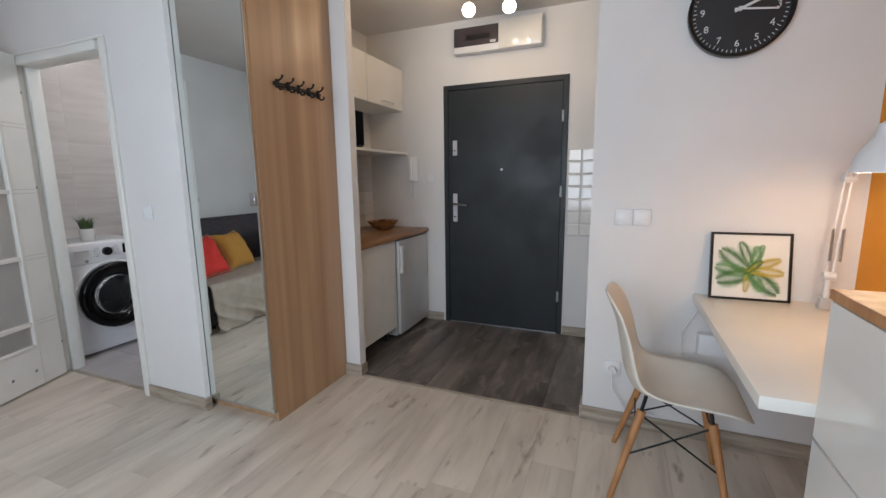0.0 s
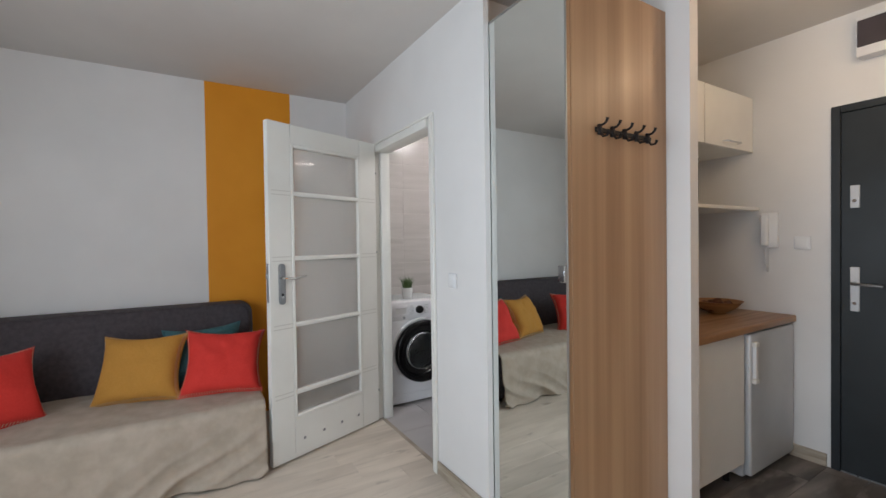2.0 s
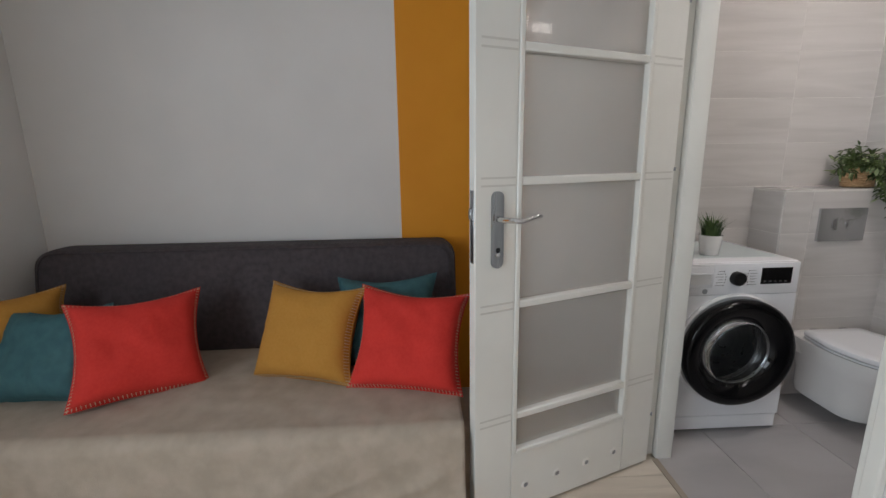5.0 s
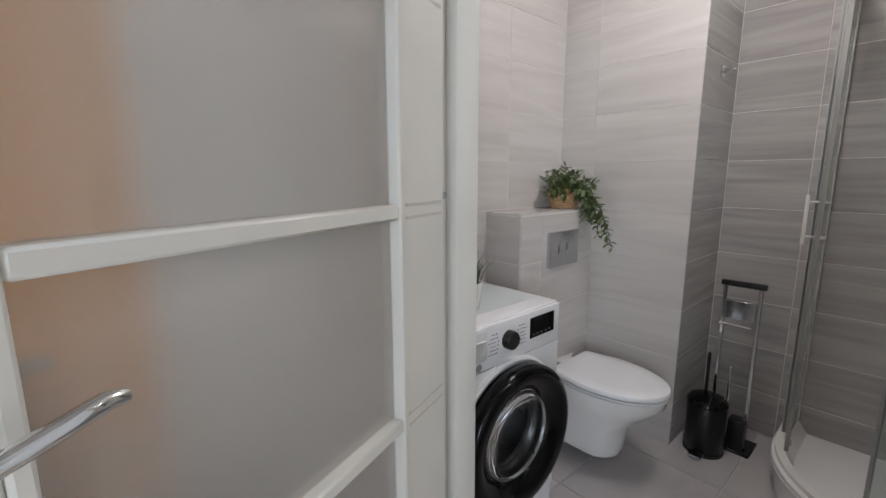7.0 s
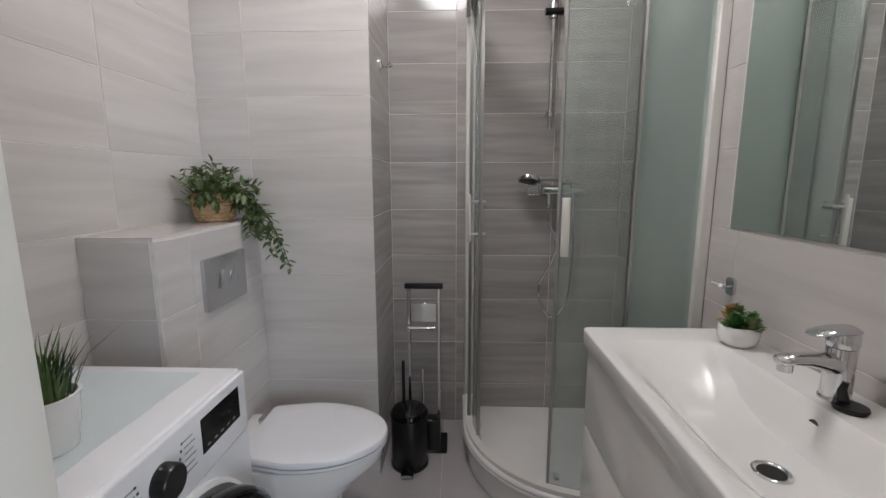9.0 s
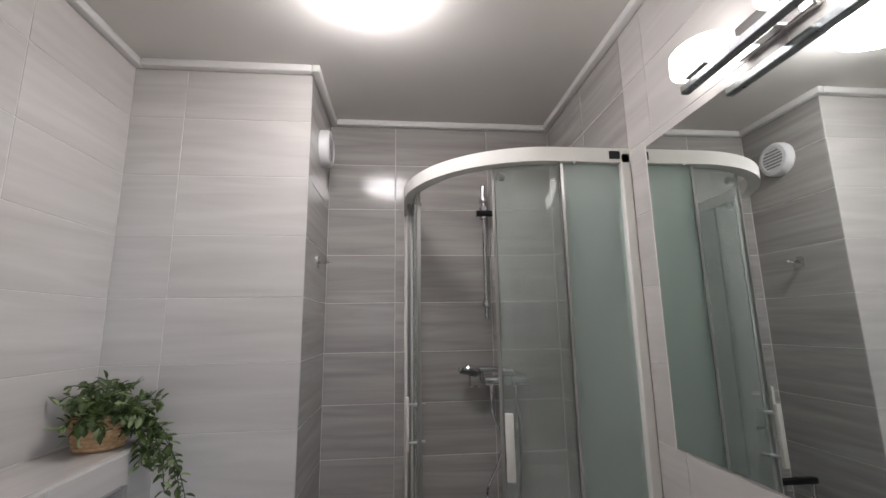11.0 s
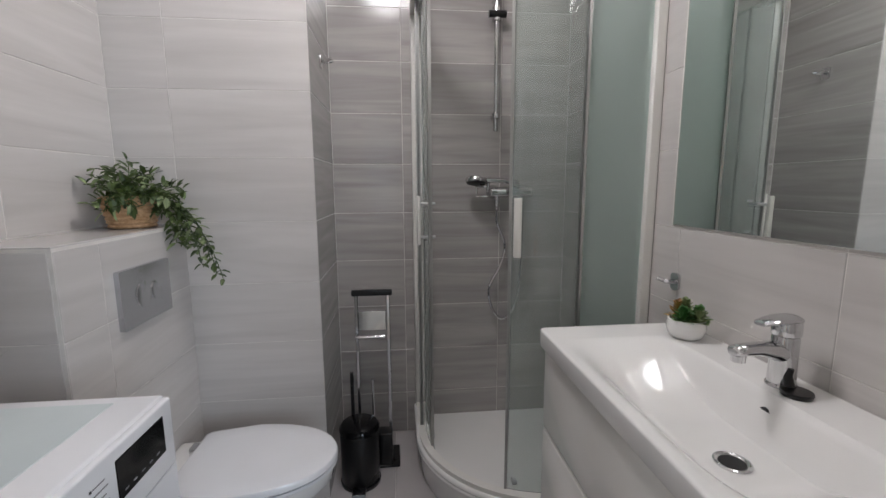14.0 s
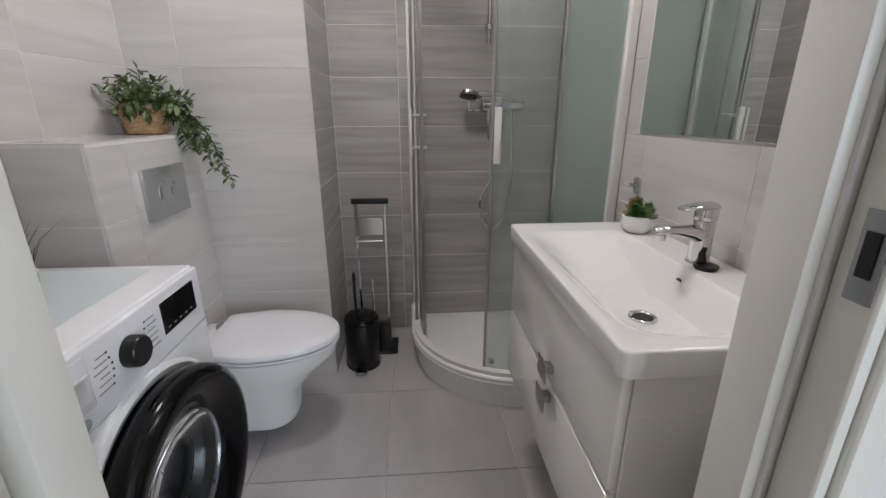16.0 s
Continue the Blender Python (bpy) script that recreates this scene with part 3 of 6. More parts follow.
    # the door stands a little ajar, its free edge towards the toilet
    swing = Matrix.Translation((x1 + 0.008, cy - 0.25, 0)) @ Matrix.Rotation(radians(-1.2), 4, "Z") @ Matrix.Translation((-x1, 0.25 - cy, 0))

    def door_piece(prof, seg=56):
        bm = turned(prof, (x1, cy, cz), "x", seg, False)
        bm.transform(swing)
        return bm
    door = part("door", door_piece([(0.236, 0.004), (0.250, 0.010), (0.256, 0.030), (0.254, 0.050), (0.244, 0.062), (0.226, 0.066), (0.204, 0.061), (0.178, 0.047), (0.156, 0.030), (0.150, 0.018)]), BLACKG, w, "glossy black porthole door")
    part("inner_ring", door_piece([(0.1535, 0.0285), (0.151, 0.030), (0.1485, 0.0285), (0.1475, 0.018)], 48), STEEL, door, "thin steel inner ring")
    part("porthole", door_piece([(0.150, 0.026), (0.138, 0.010), (0.11, -0.006), (0.08, -0.024), (0.03, -0.034), (0, -0.035)], 48), DRUMG, door, "clear glass bowl").visible_shadow = False
    part("gasket", turned([(0.235, 0.001), (0.175, 0.002), (0.168, -0.02), (0.155, -0.03)], (x1, cy, cz), "x", 40, False), BLACK, w, "dark rubber gasket")
    part("drum", turned([(0.166, -0.019), (0.17, -0.06), (0.17, -0.3), (0, -0.31)], (x1, cy, cz), "x", 40, False), STEEL, w, "steel drum")
    for k in range(3):
        a = radians(120 * k + 20)
        part("drum_paddle", bar([(x1 - 0.08, cy + 0.15 * math.cos(a), cz + 0.15 * math.sin(a)), (x1 - 0.27, cy + 0.15 * math.cos(a), cz + 0.15 * math.sin(a))], 0.022, 8), STEEL, w)
    return w


washer()


def oval(a_front, a_back, b, n=40, flat=0.45):
    """A toilet-seat outline: x forwards, y across; blunt at the back."""
    out = []
    for i in range(n):
        t = 2 * math.pi * i / n
        c, s = math.cos(t), math.sin(t)
        a = a_front if c > 0 else a_back
        e = 1.0 if c > 0 else flat
        out.append((a * math.copysign(abs(c) ** e, c), b * math.copysign(abs(s) ** (1.0 if c > 0 else flat), s)))
    return out


def loft(bm, outlines, heights, ox, oy):
    rings = [[bm.verts.new((ox + u + dx, oy + v, z)) for u, v in o] for (o, dx), z in zip(outlines, heights)]
    for a, b in zip(rings, rings[1:]):
        for i in range(len(a)):
            j = (i + 1) % len(a)
            bm.faces.new((a[i], a[j], b[j], b[i]))
    bm.faces.new(rings[0][::-1])
    bm.faces.new(rings[-1])
    bmesh.ops.recalc_face_normals(bm, faces=bm.faces)
    return bm


def toilet():
    ox, oy = -2.97, 3.15
    t = thing("toilet", (ox, oy, 0.06), "white wall-hung toilet with a closed lid", "toilet")
    bowl = loft(bmesh.new(), [(oval(0.10, 0.27, 0.105), 0), (oval(0.115, 0.27, 0.118), 0), (oval(0.125, 0.27, 0.125), 0), (oval(0.215, 0.27, 0.158), 0), (oval(0.275, 0.27, 0.178), 0), (oval(0.28, 0.27, 0.18), 0)], [0.06, 0.10, 0.20, 0.29, 0.35, 0.385], ox, oy)
    part("bowl", bowl, CERAMIC, t)

    def lid_line(k, n=26):
        """A lid's outline shrunk by k: straight back edge, slight taper, long round front."""
        out = []
        for q in range(n + 1):
            f = math.pi * (q / n - 0.5)
            out.append(((0.30 - k) * math.cos(f) ** 0.92 - 0.01, (0.187 - k) * math.sin(f)))
        back, half = -0.178 + k, 0.158 - k
        return out + [(back + 0.012, half), (back, half - 0.014), (back, 0.0), (back, -half + 0.014), (back + 0.012, -half)]
    part("seat", loft(bmesh.new(), [(lid_line(0.008), 0), (lid_line(0.002), 0), (lid_line(0.003), 0)], [0.388, 0.392, 0.401], ox, oy), WASHW, t, "white seat")
    part("lid", loft(bmesh.new(), [(lid_line(0.004), 0), (lid_line(0.0), 0), (lid_line(0.0), 0), (lid_line(0.004), 0), (lid_line(0.012), 0), (lid_line(0.06), 0)], [0.404, 0.408, 0.420, 0.427, 0.430, 0.432], ox, oy), WASHW, t, "white closed lid")
    for y in (-0.08, 0.08):
        part("lid_hinge", box(ox - 0.20, oy + y - 0.02, 0.386, ox - 0.16, oy + y + 0.02, 0.425, 0.006, 2), CHROME, t)
    part("back_block", box(-3.243, oy - 0.17, 0.30, ox - 0.16, oy + 0.17, 0.386, 0.012, 2), CERAMIC, t)
    return t


toilet()
plate = thing("flush_plate", (-3.243, 3.195, 0.87), "grey satin dual flush plate on the boxing", "flush plate")
part("plate", prism(bmesh.new(), rounded(0.25, 0.17, 0.006), -3.243, -3.229, lambda u, v, h: Vector((h, 3.195 + u, 0.96 + v))), SATIN, plate)
for y, r in ((3.172, 0.036), (3.235, 0.026)):
    part("button", turned([(r, 0), (r, 0.003), (r - 0.003, 0.0045), (0, 0.0045)], (-3.229, y, 0.96), "x", 32), SATIN, plate, "round flush button")
    part("button_ring", bar([(-3.2285, y + r * math.cos(2 * math.pi * k / 32), 0.96 + r * math.sin(2 * math.pi * k / 32)) for k in range(32)], 0.0022, 6, True), CHROME, plate)


def vanity():
    x0, x1, y0, y1 = -2.06, XS - 0.002, 2.228, 2.973
    v = thing("vanity_unit", ((x0 + x1) / 2, (y0 + y1) / 2, 0.34), "white high-gloss wall-hung vanity unit with two drawers", "vanity unit")
    part("body", box(x0 + 0.02, y0, 0.34, x1, y1, 0.74, 0.002), GLOSS, v)
    part("side_top", box(x0 + 0.02, y0, 0.74, x1, y0 + 0.016, 0.821), GLOSS, v)
    part("side_top", box(x0 + 0.02, y1 - 0.016, 0.74, x1, y1, 0.821), GLOSS, v)
    for i, (a, b) in enumerate(((0.342, 0.572), (0.583, 0.819))):
        d = part("drawer", box(x0, y0 + 0.002, a, x0 + 0.019, y1 - 0.002, b, 0.003, 2), GLOSS, v, "glossy white drawer front")
        z = (0.52, 0.602)[i]
        h = part("handle", box(x0 - 0.026, 2.51, z - 0.0, x0 - 0.022, 2.575, z + 0.05, 0.001), STEEL, d, "square chrome handle")
        part("handle_post", box(x0 - 0.023, 2.53, z + 0.015, x0 + 0.002, 2.555, z + 0.035), STEEL, d)
    part("recess", box(x0 + 0.008, y0 + 0.004, 0.573, x0 + 0.021, y1 - 0.004, 0.582), PALEINK, v, "pale groove between the drawers")
    # basin
    bx0, by0, by1, zt = -2.075, 2.212, 2.988, 0.873
    b = thing("washbasin", ((bx0 + x1) / 2, (by0 + by1) / 2, 0.80), "white ceramic washbasin with a wide sloping bowl", "washbasin")
    cx, cy = -1.875, 2.60

    def corner(x, y, ins, r=0.02):
        # rounds the two front corners of an outline set in by ins
        k = r - ins
        px, py = bx0 + ins + k, min(max(y, by0 + ins + k), by1 - ins - k)
        far = math.hypot(x - px, y - py)
        if x < px and py != y and far > k:
            return px + (x - px) * k / far, py + (y - py) * k / far
        return x, y

    def top(u, w):
        x, y = bx0 + 0.005 + u * (x1 - bx0 - 0.01), by0 + 0.005 + w * (by1 - by0 - 0.01)
        # wide shallow bowl: slopes from the ends, steep at the back
        fx = min(1, max(0, (x - (bx0 + 0.02)) / 0.13)) * min(1, max(0, (x1 - 0.118 - x) / 0.035))
        fy = min(1, max(0, (y - (by0 + 0.03)) / 0.20)) * min(1, max(0, (by1 - 0.10 - y) / 0.26))
        s = lambda q: q * q * (3 - 2 * q)
        d = 0.095 * s(fx) ** 0.9 * s(fy) ** 0.8
        return Vector((*corner(x, y, 0.005), zt - d))
    bm = bmesh.new()
    NX, NY = 88, 132
    g = sheet(bm, NX, NY, top)  # rows along x, columns along y
    # skirt
    rim = [g[i][0] for i in range(NX + 1)] + [g[NX][j] for j in range(1, NY + 1)] + [g[i][NY] for i in range(NX - 1, -1, -1)] + [g[0][j] for j in range(NY - 1, 0, -1)]
    flat = [(bx0 + 0.005 + u * (x1 - bx0 - 0.01), by0 + 0.005 + w * (by1 - by0 - 0.01)) for u, w in [(i / NX, 0) for i in range(NX + 1)] + [(1, j / NY) for j in range(1, NY + 1)] + [(i / NX, 1) for i in range(NX - 1, -1, -1)] + [(0, j / NY) for j in range(NY - 1, 0, -1)]]
    mx, my, hx, hy = (bx0 + x1) / 2, (by0 + by1) / 2, (x1 - bx0) / 2, (by1 - by0) / 2
    for ins, z in ((0.0018, zt - 0.0014), (0.0004, zt - 0.0032), (0.0, zt - 0.006), (0.0, 0.826), (0.003, 0.822)):
        low = [bm.verts.new((*corner(mx + (x - mx) * (hx - ins) / (hx - 0.005), my + (y - my) * (hy - ins) / (hy - 0.005), ins), z)) for x, y in flat]
        for i in range(len(rim)):
            j = (i + 1) % len(rim)
            bm.faces.new((rim[i], rim[j], low[j], low[i]))
        rim = low
    bmesh.ops.recalc_face_normals(bm, faces=bm.faces)
    part("basin", bm, CERAMIC, b)
    dx, dy = -1.878, 2.497
    dz = 0.7785
    part("drain", turned([(0.031, 0), (0.031, 0.003), (0.028, 0.0045), (0.0235, 0.003), (0.022, 0.0012)], (dx, dy, dz), "z", 32, False), CHROME, b, "chrome drain ring")
    part("drain_hole", turned([(0.0225, 0.0), (0.0225, 0.0013), (0, 0.0013)], (dx, dy, dz), "z", 24), BLACK, b)
    part("overflow", turned([(0.012, 0), (0.012, 0.003), (0.008, 0.003)], (-1.768, 2.555, 0.835), "x", 20), BLACK, b, "dark overflow hole")
    # tap
    tx, ty, tz = -1.705, 2.59, zt
    t = thing("basin_tap", (tx, ty, tz), "chrome single-lever basin tap", "tap")
    part("base_ring", turned([(0.027, 0), (0.027, 0.004), (0.025, 0.007)], (tx, ty, tz)), CHROME, t)
    part("tap_body", turned([(0.0245, 0.004), (0.0235, 0.06), (0.0235, 0.100), (0.022, 0.104)], (tx, ty, tz), "z", 40), CHROME, t)
    ahead = Vector((-0.972, -0.19, 0.0)).normalized()
    across = Vector((-ahead.y, ahead.x, 0))
    foot = Vector((tx, ty, tz))

    def arm(stations, n=20):
        """Oval sections along the spout: reach, height, half width, half depth."""
        bm = bmesh.new()
        rings = [[bm.verts.new(foot + ahead * d + across * w * math.cos(2 * math.pi * k / n) + Vector((0, 0, z + h * math.sin(2 * math.pi * k / n)))) for k in range(n)] for d, z, w, h in stations]
        for p, q in zip(rings, rings[1:]):
            for k in range(n):
                bm.faces.new((p[k], p[(k + 1) % n], q[(k + 1) % n], q[k]))
        bm.faces.new(rings[0])
        bm.faces.new(rings[-1])
        bmesh.ops.recalc_face_normals(bm, faces=bm.faces)
        return bm
    part("spout", arm([(0.0, 0.066, 0.021, 0.024), (0.035, 0.078, 0.019, 0.018), (0.08, 0.086, 0.017, 0.0125), (0.115, 0.088, 0.0175, 0.0115), (0.132, 0.087, 0.016, 0.0105), (0.138, 0.086, 0.010, 0.007)]), CHROME, t)
    aer = foot + ahead * 0.122
    part("aerator", turned([(0.0125, 0.066), (0.0135, 0.082)], (aer.x, aer.y, tz)), CHROME, t)
    part("cap", turned([(0.0245, 0.106), (0.0255, 0.112), (0.025, 0.130), (0.020, 0.139), (0, 0.142)], (tx, ty, tz), "z", 40), CHROME, t)
    part("tap_lever", arm([(-0.024, 0.135, 0.016, 0.006), (-0.012, 0.138, 0.023, 0.009), (0.015, 0.139, 0.024, 0.0085), (0.042, 0.139, 0.021, 0.0055), (0.066, 0.136, 0.018, 0.004), (0.074, 0.134, 0.012, 0.003)]), CHROME, t, "flat chrome lever")
    pl = thing("drain_plug", (-1.715, 2.545, zt), "black rubber drain plug beside the tap", "plug")
    part("plug", turned([(0.024, 0), (0.027, 0.006), (0.026, 0.010), (0, 0.011)], (-1.715, 2.545, zt)), BLACK, pl)
    part("grip", bar([(-1.715, 2.56, zt + 0.009), (-1.712, 2.57, zt + 0.03), (-1.71, 2.565, zt + 0.045)], [0.010, 0.008, 0.005], 10), BLACK, pl)


vanity()

mir = thing("wall_mirror", (XS, 2.62, 1.155), "large frameless mirror over the washbasin", "mirror")
part("mirror_glass", box(XS - 0.006, 2.19, 1.155, XS - 0.001, 3.058, 2.05, 0.0015), MIRROR, mir)
part("mirror_edge", box(XS - 0.0065, 3.058, 1.153, XS - 0.001, 3.062, 2.052), WHITE, mir)

# lamp over the mirror
ml = thing("mirror_lamp", (XS - 0.03, 2.58, 2.06), "chrome mirror lamp with two lit opal glasses", "wall lamp")
part("backplate", box(XS - 0.018, 2.48, 2.075, XS - 0.001, 2.66, 2.16, 0.003), CHROME, ml)
part("rail", box(XS - 0.078, 2.34, 2.062, XS - 0.054, 2.78, 2.086, 0.004), STEEL, ml, "brushed bar")
part("rail_arm", box(XS - 0.06, 2.54, 2.076, XS - 0.016, 2.60, 2.084, 0.002), CHROME, ml)
for y in (2.46, 2.715):
    g = part("glass_shade", prism(bmesh.new(), [(0.075 * math.cos(2 * math.pi * k / 28) * (1.0), 0.058 * math.sin(2 * math.pi * k / 28)) for k in range(28)], 2.102, 2.142, lambda u, v, h, y=y: Vector((XS - 0.066 + v, y + u, h))), LAMPG, ml, "lit opal glass")
    part("holder", box(XS - 0.085, y - 0.035, 2.086, XS - 0.048, y + 0.035, 2.1025, 0.002), CHROME, ml)

# ceiling lamp
cl = thing("ceiling_lamp", (-2.52, 2.985, HB), "round lit opal ceiling lamp", "ceiling lamp")
part("lamp_base", turned([(0.156, HB - 0.02), (0.156, HB)], (-2.52, 2.985, 0)), PLASTIC, cl)
dome = part("dome", turned([(0.159, HB - 0.02), (0.162, HB - 0.035), (0.147, HB - 0.065), (0.105, HB - 0.09), (0.05, HB - 0.10), (0, HB - 0.102)], (-2.52, 2.985, 0), "z", 40), DOME, cl, "glowing opal dome")
dome.visible_shadow = False


def shower():
    cx, cy, R = -1.90, 3.66, 0.51

    def out(r, n=26, a0=0, a1=90):
        return [(cx - r * math.cos(radians(a0 + (a1 - a0) * k / n)), cy - r * math.sin(radians(a0 + (a1 - a0) * k / n))) for k in range(n + 1)]
    XI, YJ = XS - 0.001, YD - 0.001

    def plan(r):
        return [(XI, YJ), (cx - r, YJ)] + out(r) + [(XI, cy - r)]
    tray = thing("shower_tray", (-2.0, 3.55, 0), "white quadrant shower tray", "shower tray")
    bm = bmesh.new()
    levels = [(R - 0.022, 0.0), (R - 0.018, 0.03), (R - 0.008, 0.10), (R, 0.125), (R - 0.006, 0.14), (R - 0.05, 0.14), (R - 0.06, 0.125), (R - 0.085, 0.085)]
    rings = [[bm.verts.new((x, y, z)) for x, y in plan(r)] for r, z in levels]
    n = len(rings[0])
    for a, b in zip(rings, rings[1:]):
        for i in range(1, n - 1):
            bm.faces.new((a[i], a[i + 1], b[i + 1], b[i]))
    bm.faces.new(rings[-1])
    bmesh.ops.recalc_face_normals(bm, faces=bm.faces)
    part("tray", bm, CERAMIC, tray)
    part("tray_rim", bar([(x, y, 0.142) for x, y in [(cx - R + 0.012, YJ)] + out(R - 0.012) + [(XI, cy - R + 0.012)]], 0.012, 10), CERAMIC, tray, "raised white rim")

    e = thing("shower_enclosure", (-2.0, 3.55, 0.145), "quadrant glass shower enclosure with white frame, doors slid open", "shower")
    g = R - 0.03

    def band(r0, r1, z0, z1, pts):
        bm = bmesh.new()
        inner, outer = pts(r0), pts(r1)
        for z in (0,):
            a = [bm.verts.new((x, y, z0)) for x, y in inner]
            b = [bm.verts.new((x, y, z0)) for x, y in outer]
            c = [bm.verts.new((x, y, z1)) for x, y in outer]
            d = [bm.verts.new((x, y, z1)) for x, y in inner]
        for i in range(len(a) - 1):
            for p, q in ((a, b), (b, c), (c, d), (d, a)):
                bm.faces.new((p[i], p[i + 1], q[i + 1], q[i]))
        for k in (0, -1):
            bm.faces.new((a[k], b[k], c[k], d[k]))
        bmesh.ops.recalc_face_normals(bm, faces=bm.faces)
        return bm
    full = lambda r: [(cx - r, YJ)] + out(r, 34) + [(XI, cy - r)]
    part("top_rail", band(g - 0.022, g + 0.022, 2.037, 2.087, full), WHITE, e, "curved white top rail")
    part("bottom_rail", band(g - 0.016, g + 0.016, 0.146, 0.172, full), WHITE, e)
    part("wall_profile", box(cx - g - 0.02, YJ - 0.03, 0.15, cx - g + 0.02, YJ, 2.052, 0.004), WHITE, e, "white wall profile")
    part("wall_profile", box(XI - 0.035, cy - g - 0.022, 0.15, XI, cy - g + 0.022, 2.072, 0.004), WHITE, e, "white wall profile")
    Z = (0.172, 2.037)
    part("fixed_pane", band(g - 0.003, g + 0.003, *Z, lambda r: [(cx - r, YJ - 0.03), (cx - r, cy + 0.03)]), CLEARISH, e)
    part("fixed_pane", band(g - 0.003, g + 0.003, *Z, lambda r: [(cx + 0.02, cy - r), (XI - 0.035, cy - r)]), MILKY, e, "milky green glass")
    part("pane_profile", band(g - 0.008, g + 0.008, *Z, lambda r: [(cx - r, cy + 0.03), (cx - r, cy + 0.045)]), ALU, e)
    part("pane_profile", band(g - 0.008, g + 0.008, *Z, lambda r: [(cx + 0.02, cy - r), (cx + 0.03, cy - r)]), ALU, e)
    gi = g - 0.018  # sliding doors run inside the fixed panes
    d1 = part("sliding_door", band(gi - 0.003, gi + 0.003, *Z, lambda r: [(cx - r, cy + 0.20), (cx - r, cy + 0.05)] + out(r, 8, 0, 16)), CLEARISH, e, "curved glass sliding door")
    d2 = part("sliding_door", band(gi - 0.003, gi + 0.003, *Z, lambda r: out(r, 10, 65, 90) + [(cx + 0.05, cy - r)]), CLEARISH, e, "curved glass sliding door")
    for a, d in ((16, d1), (65, d2)):
        part("door_seal", band(gi - 0.007, gi + 0.007, *Z, lambda r, a=a: out(r, 2, a - 0.6, a + 0.6)), ALU, d)
    for a, d in ((12.5, d1), (68.5, d2)):
        ca, sa = math.cos(radians(a)), math.sin(radians(a))
        hx, hy = cx - (g + 0.022) * ca, cy - (g + 0.022) * sa
        bmh = box(-0.006, -0.013, 1.04, 0.006, 0.013, 1.235, 0.004, 2)
        bmh.transform(pose(hx, hy, 0, 0, 0, a))
        part("door_handle", bmh, WHITE, d, "white bar handle")
        for z in (1.07, 1.205):
            part("handle_pin", bar([(hx, hy, z), (cx - (gi - 0.03) * ca, cy - (gi - 0.03) * sa, z)], 0.006, 8), SILVER, d)
        for z in (2.007, 0.2):
            part("roller", turned([(0.014, -0.008), (0.014, 0.008)], (cx - (gi - 0.012) * ca, cy - (gi - 0.012) * sa, z), "x", 16), SILVER, d)
    for ob in e.children:
        if ob.name.split(".")[0] in ("fixed_pane", "sliding_door"):
            ob.visible_shadow = False
    part("rail_cap", box(XI - 0.075, cy - g - 0.0245, 2.048, XI - 0.038, cy - g - 0.021, 2.076), BLACK, e, "small dark cap on the rail")
    for x, y in [(XI - 0.2, cy - g - 0.02)]:
        part("rail_screw", turned([(0.006, -0.004), (0.006, 0.004)], (x, y, 2.034)), SILVER, e)

    # fittings on the grey wall
    sx = -2.005
    b = thing("shower_rail", (sx, YD, 1.53), "chrome shower rail with slider", "shower rail")
    part("rod", bar([(sx, YD - 0.045, 1.53), (sx, YD - 0.045, 2.19)], 0.010, 12), CHROME, b)
    for z in (1.60, 2.12):
        part("bracket", bar([(sx, YD, z), (sx, YD - 0.045, z)], 0.016, 12), CHROME, b)
        part("bracket_ball", turned([(0.0, -0.022), (0.018, -0.012), (0.020, 0), (0.018, 0.012), (0, 0.022)], (sx, YD - 0.045, z)), CHROME, b)
    sl = part("slider", turned([(0.021, -0.03), (0.021, 0.03)], (sx, YD - 0.045, 2.05)), CHROME, b)
    part("hand_shower_holder", bar([(sx - 0.04, YD - 0.06, 2.045), (sx + 0.04, YD - 0.06, 2.045)], 0.016, 12), BLACK, b)
    m = thing("shower_mixer", (-2.0, YD, 1.21), "chrome wall mixer in the shower", "mixer tap")
    part("mixer_body", bar([(-2.03, YD - 0.065, 1.245), (-1.83, YD - 0.065, 1.245)], 0.025, 16), CHROME, m)
    for x in (-2.005, -1.855):
        part("union", turned([(0.034, -0.001), (0.033, -0.008), (0.024, -0.02), (0.017, -0.03), (0.017, -0.065)], (x, YD, 1.245), "y"), CHROME, m, "chrome wall union")
    part("mixer_knob", turned([(0.026, -0.06), (0.028, -0.098), (0.022, -0.11), (0, -0.111)], (-1.93, YD, 1.25), "y"), CHROME, m)
    for k, (u0, v0, u1, v1) in enumerate(((-0.03, 0.019, 0.03, 0.026), (-0.03, -0.026, 0.03, -0.019), (-0.03, -0.019, -0.022, 0.019))):
        part("lever_bar", box(-2.075 + u0, YD - 0.085, 1.247 + v0, -2.075 + u1, YD - 0.065, 1.247 + v1, 0.003, 2), CHROME, m, "square loop lever")
    part("holder_arm", bar([(-2.045, YD - 0.07, 1.25), (-2.045, YD - 0.085, 1.29)], 0.009, 10), CHROME, m)
    part("hose_outlet", bar([(-2.0, YD - 0.072, 1.24), (-2.0, YD - 0.072, 1.175)], 0.013, 12), CHROME, m)
    hs = thing("hand_shower", (-2.09, YD - 0.09, 1.28), "dark chrome hand shower resting on the mixer", "shower head")
    head = turned([(0.0, 0.020), (0.03, 0.017), (0.05, 0.008), (0.052, -0.002), (0.046, -0.010)], (0, 0, 0), "z", 32)
    head.transform(pose(-2.105, YD - 0.10, 1.297, -16, 6, 0))
    part("head", head, CHROME, hs)
    face = turned([(0.046, -0.011), (0.03, -0.013), (0, -0.0135)], (0, 0, 0), "z", 32)
    face.transform(pose(-2.105, YD - 0.10, 1.297, -16, 6, 0))
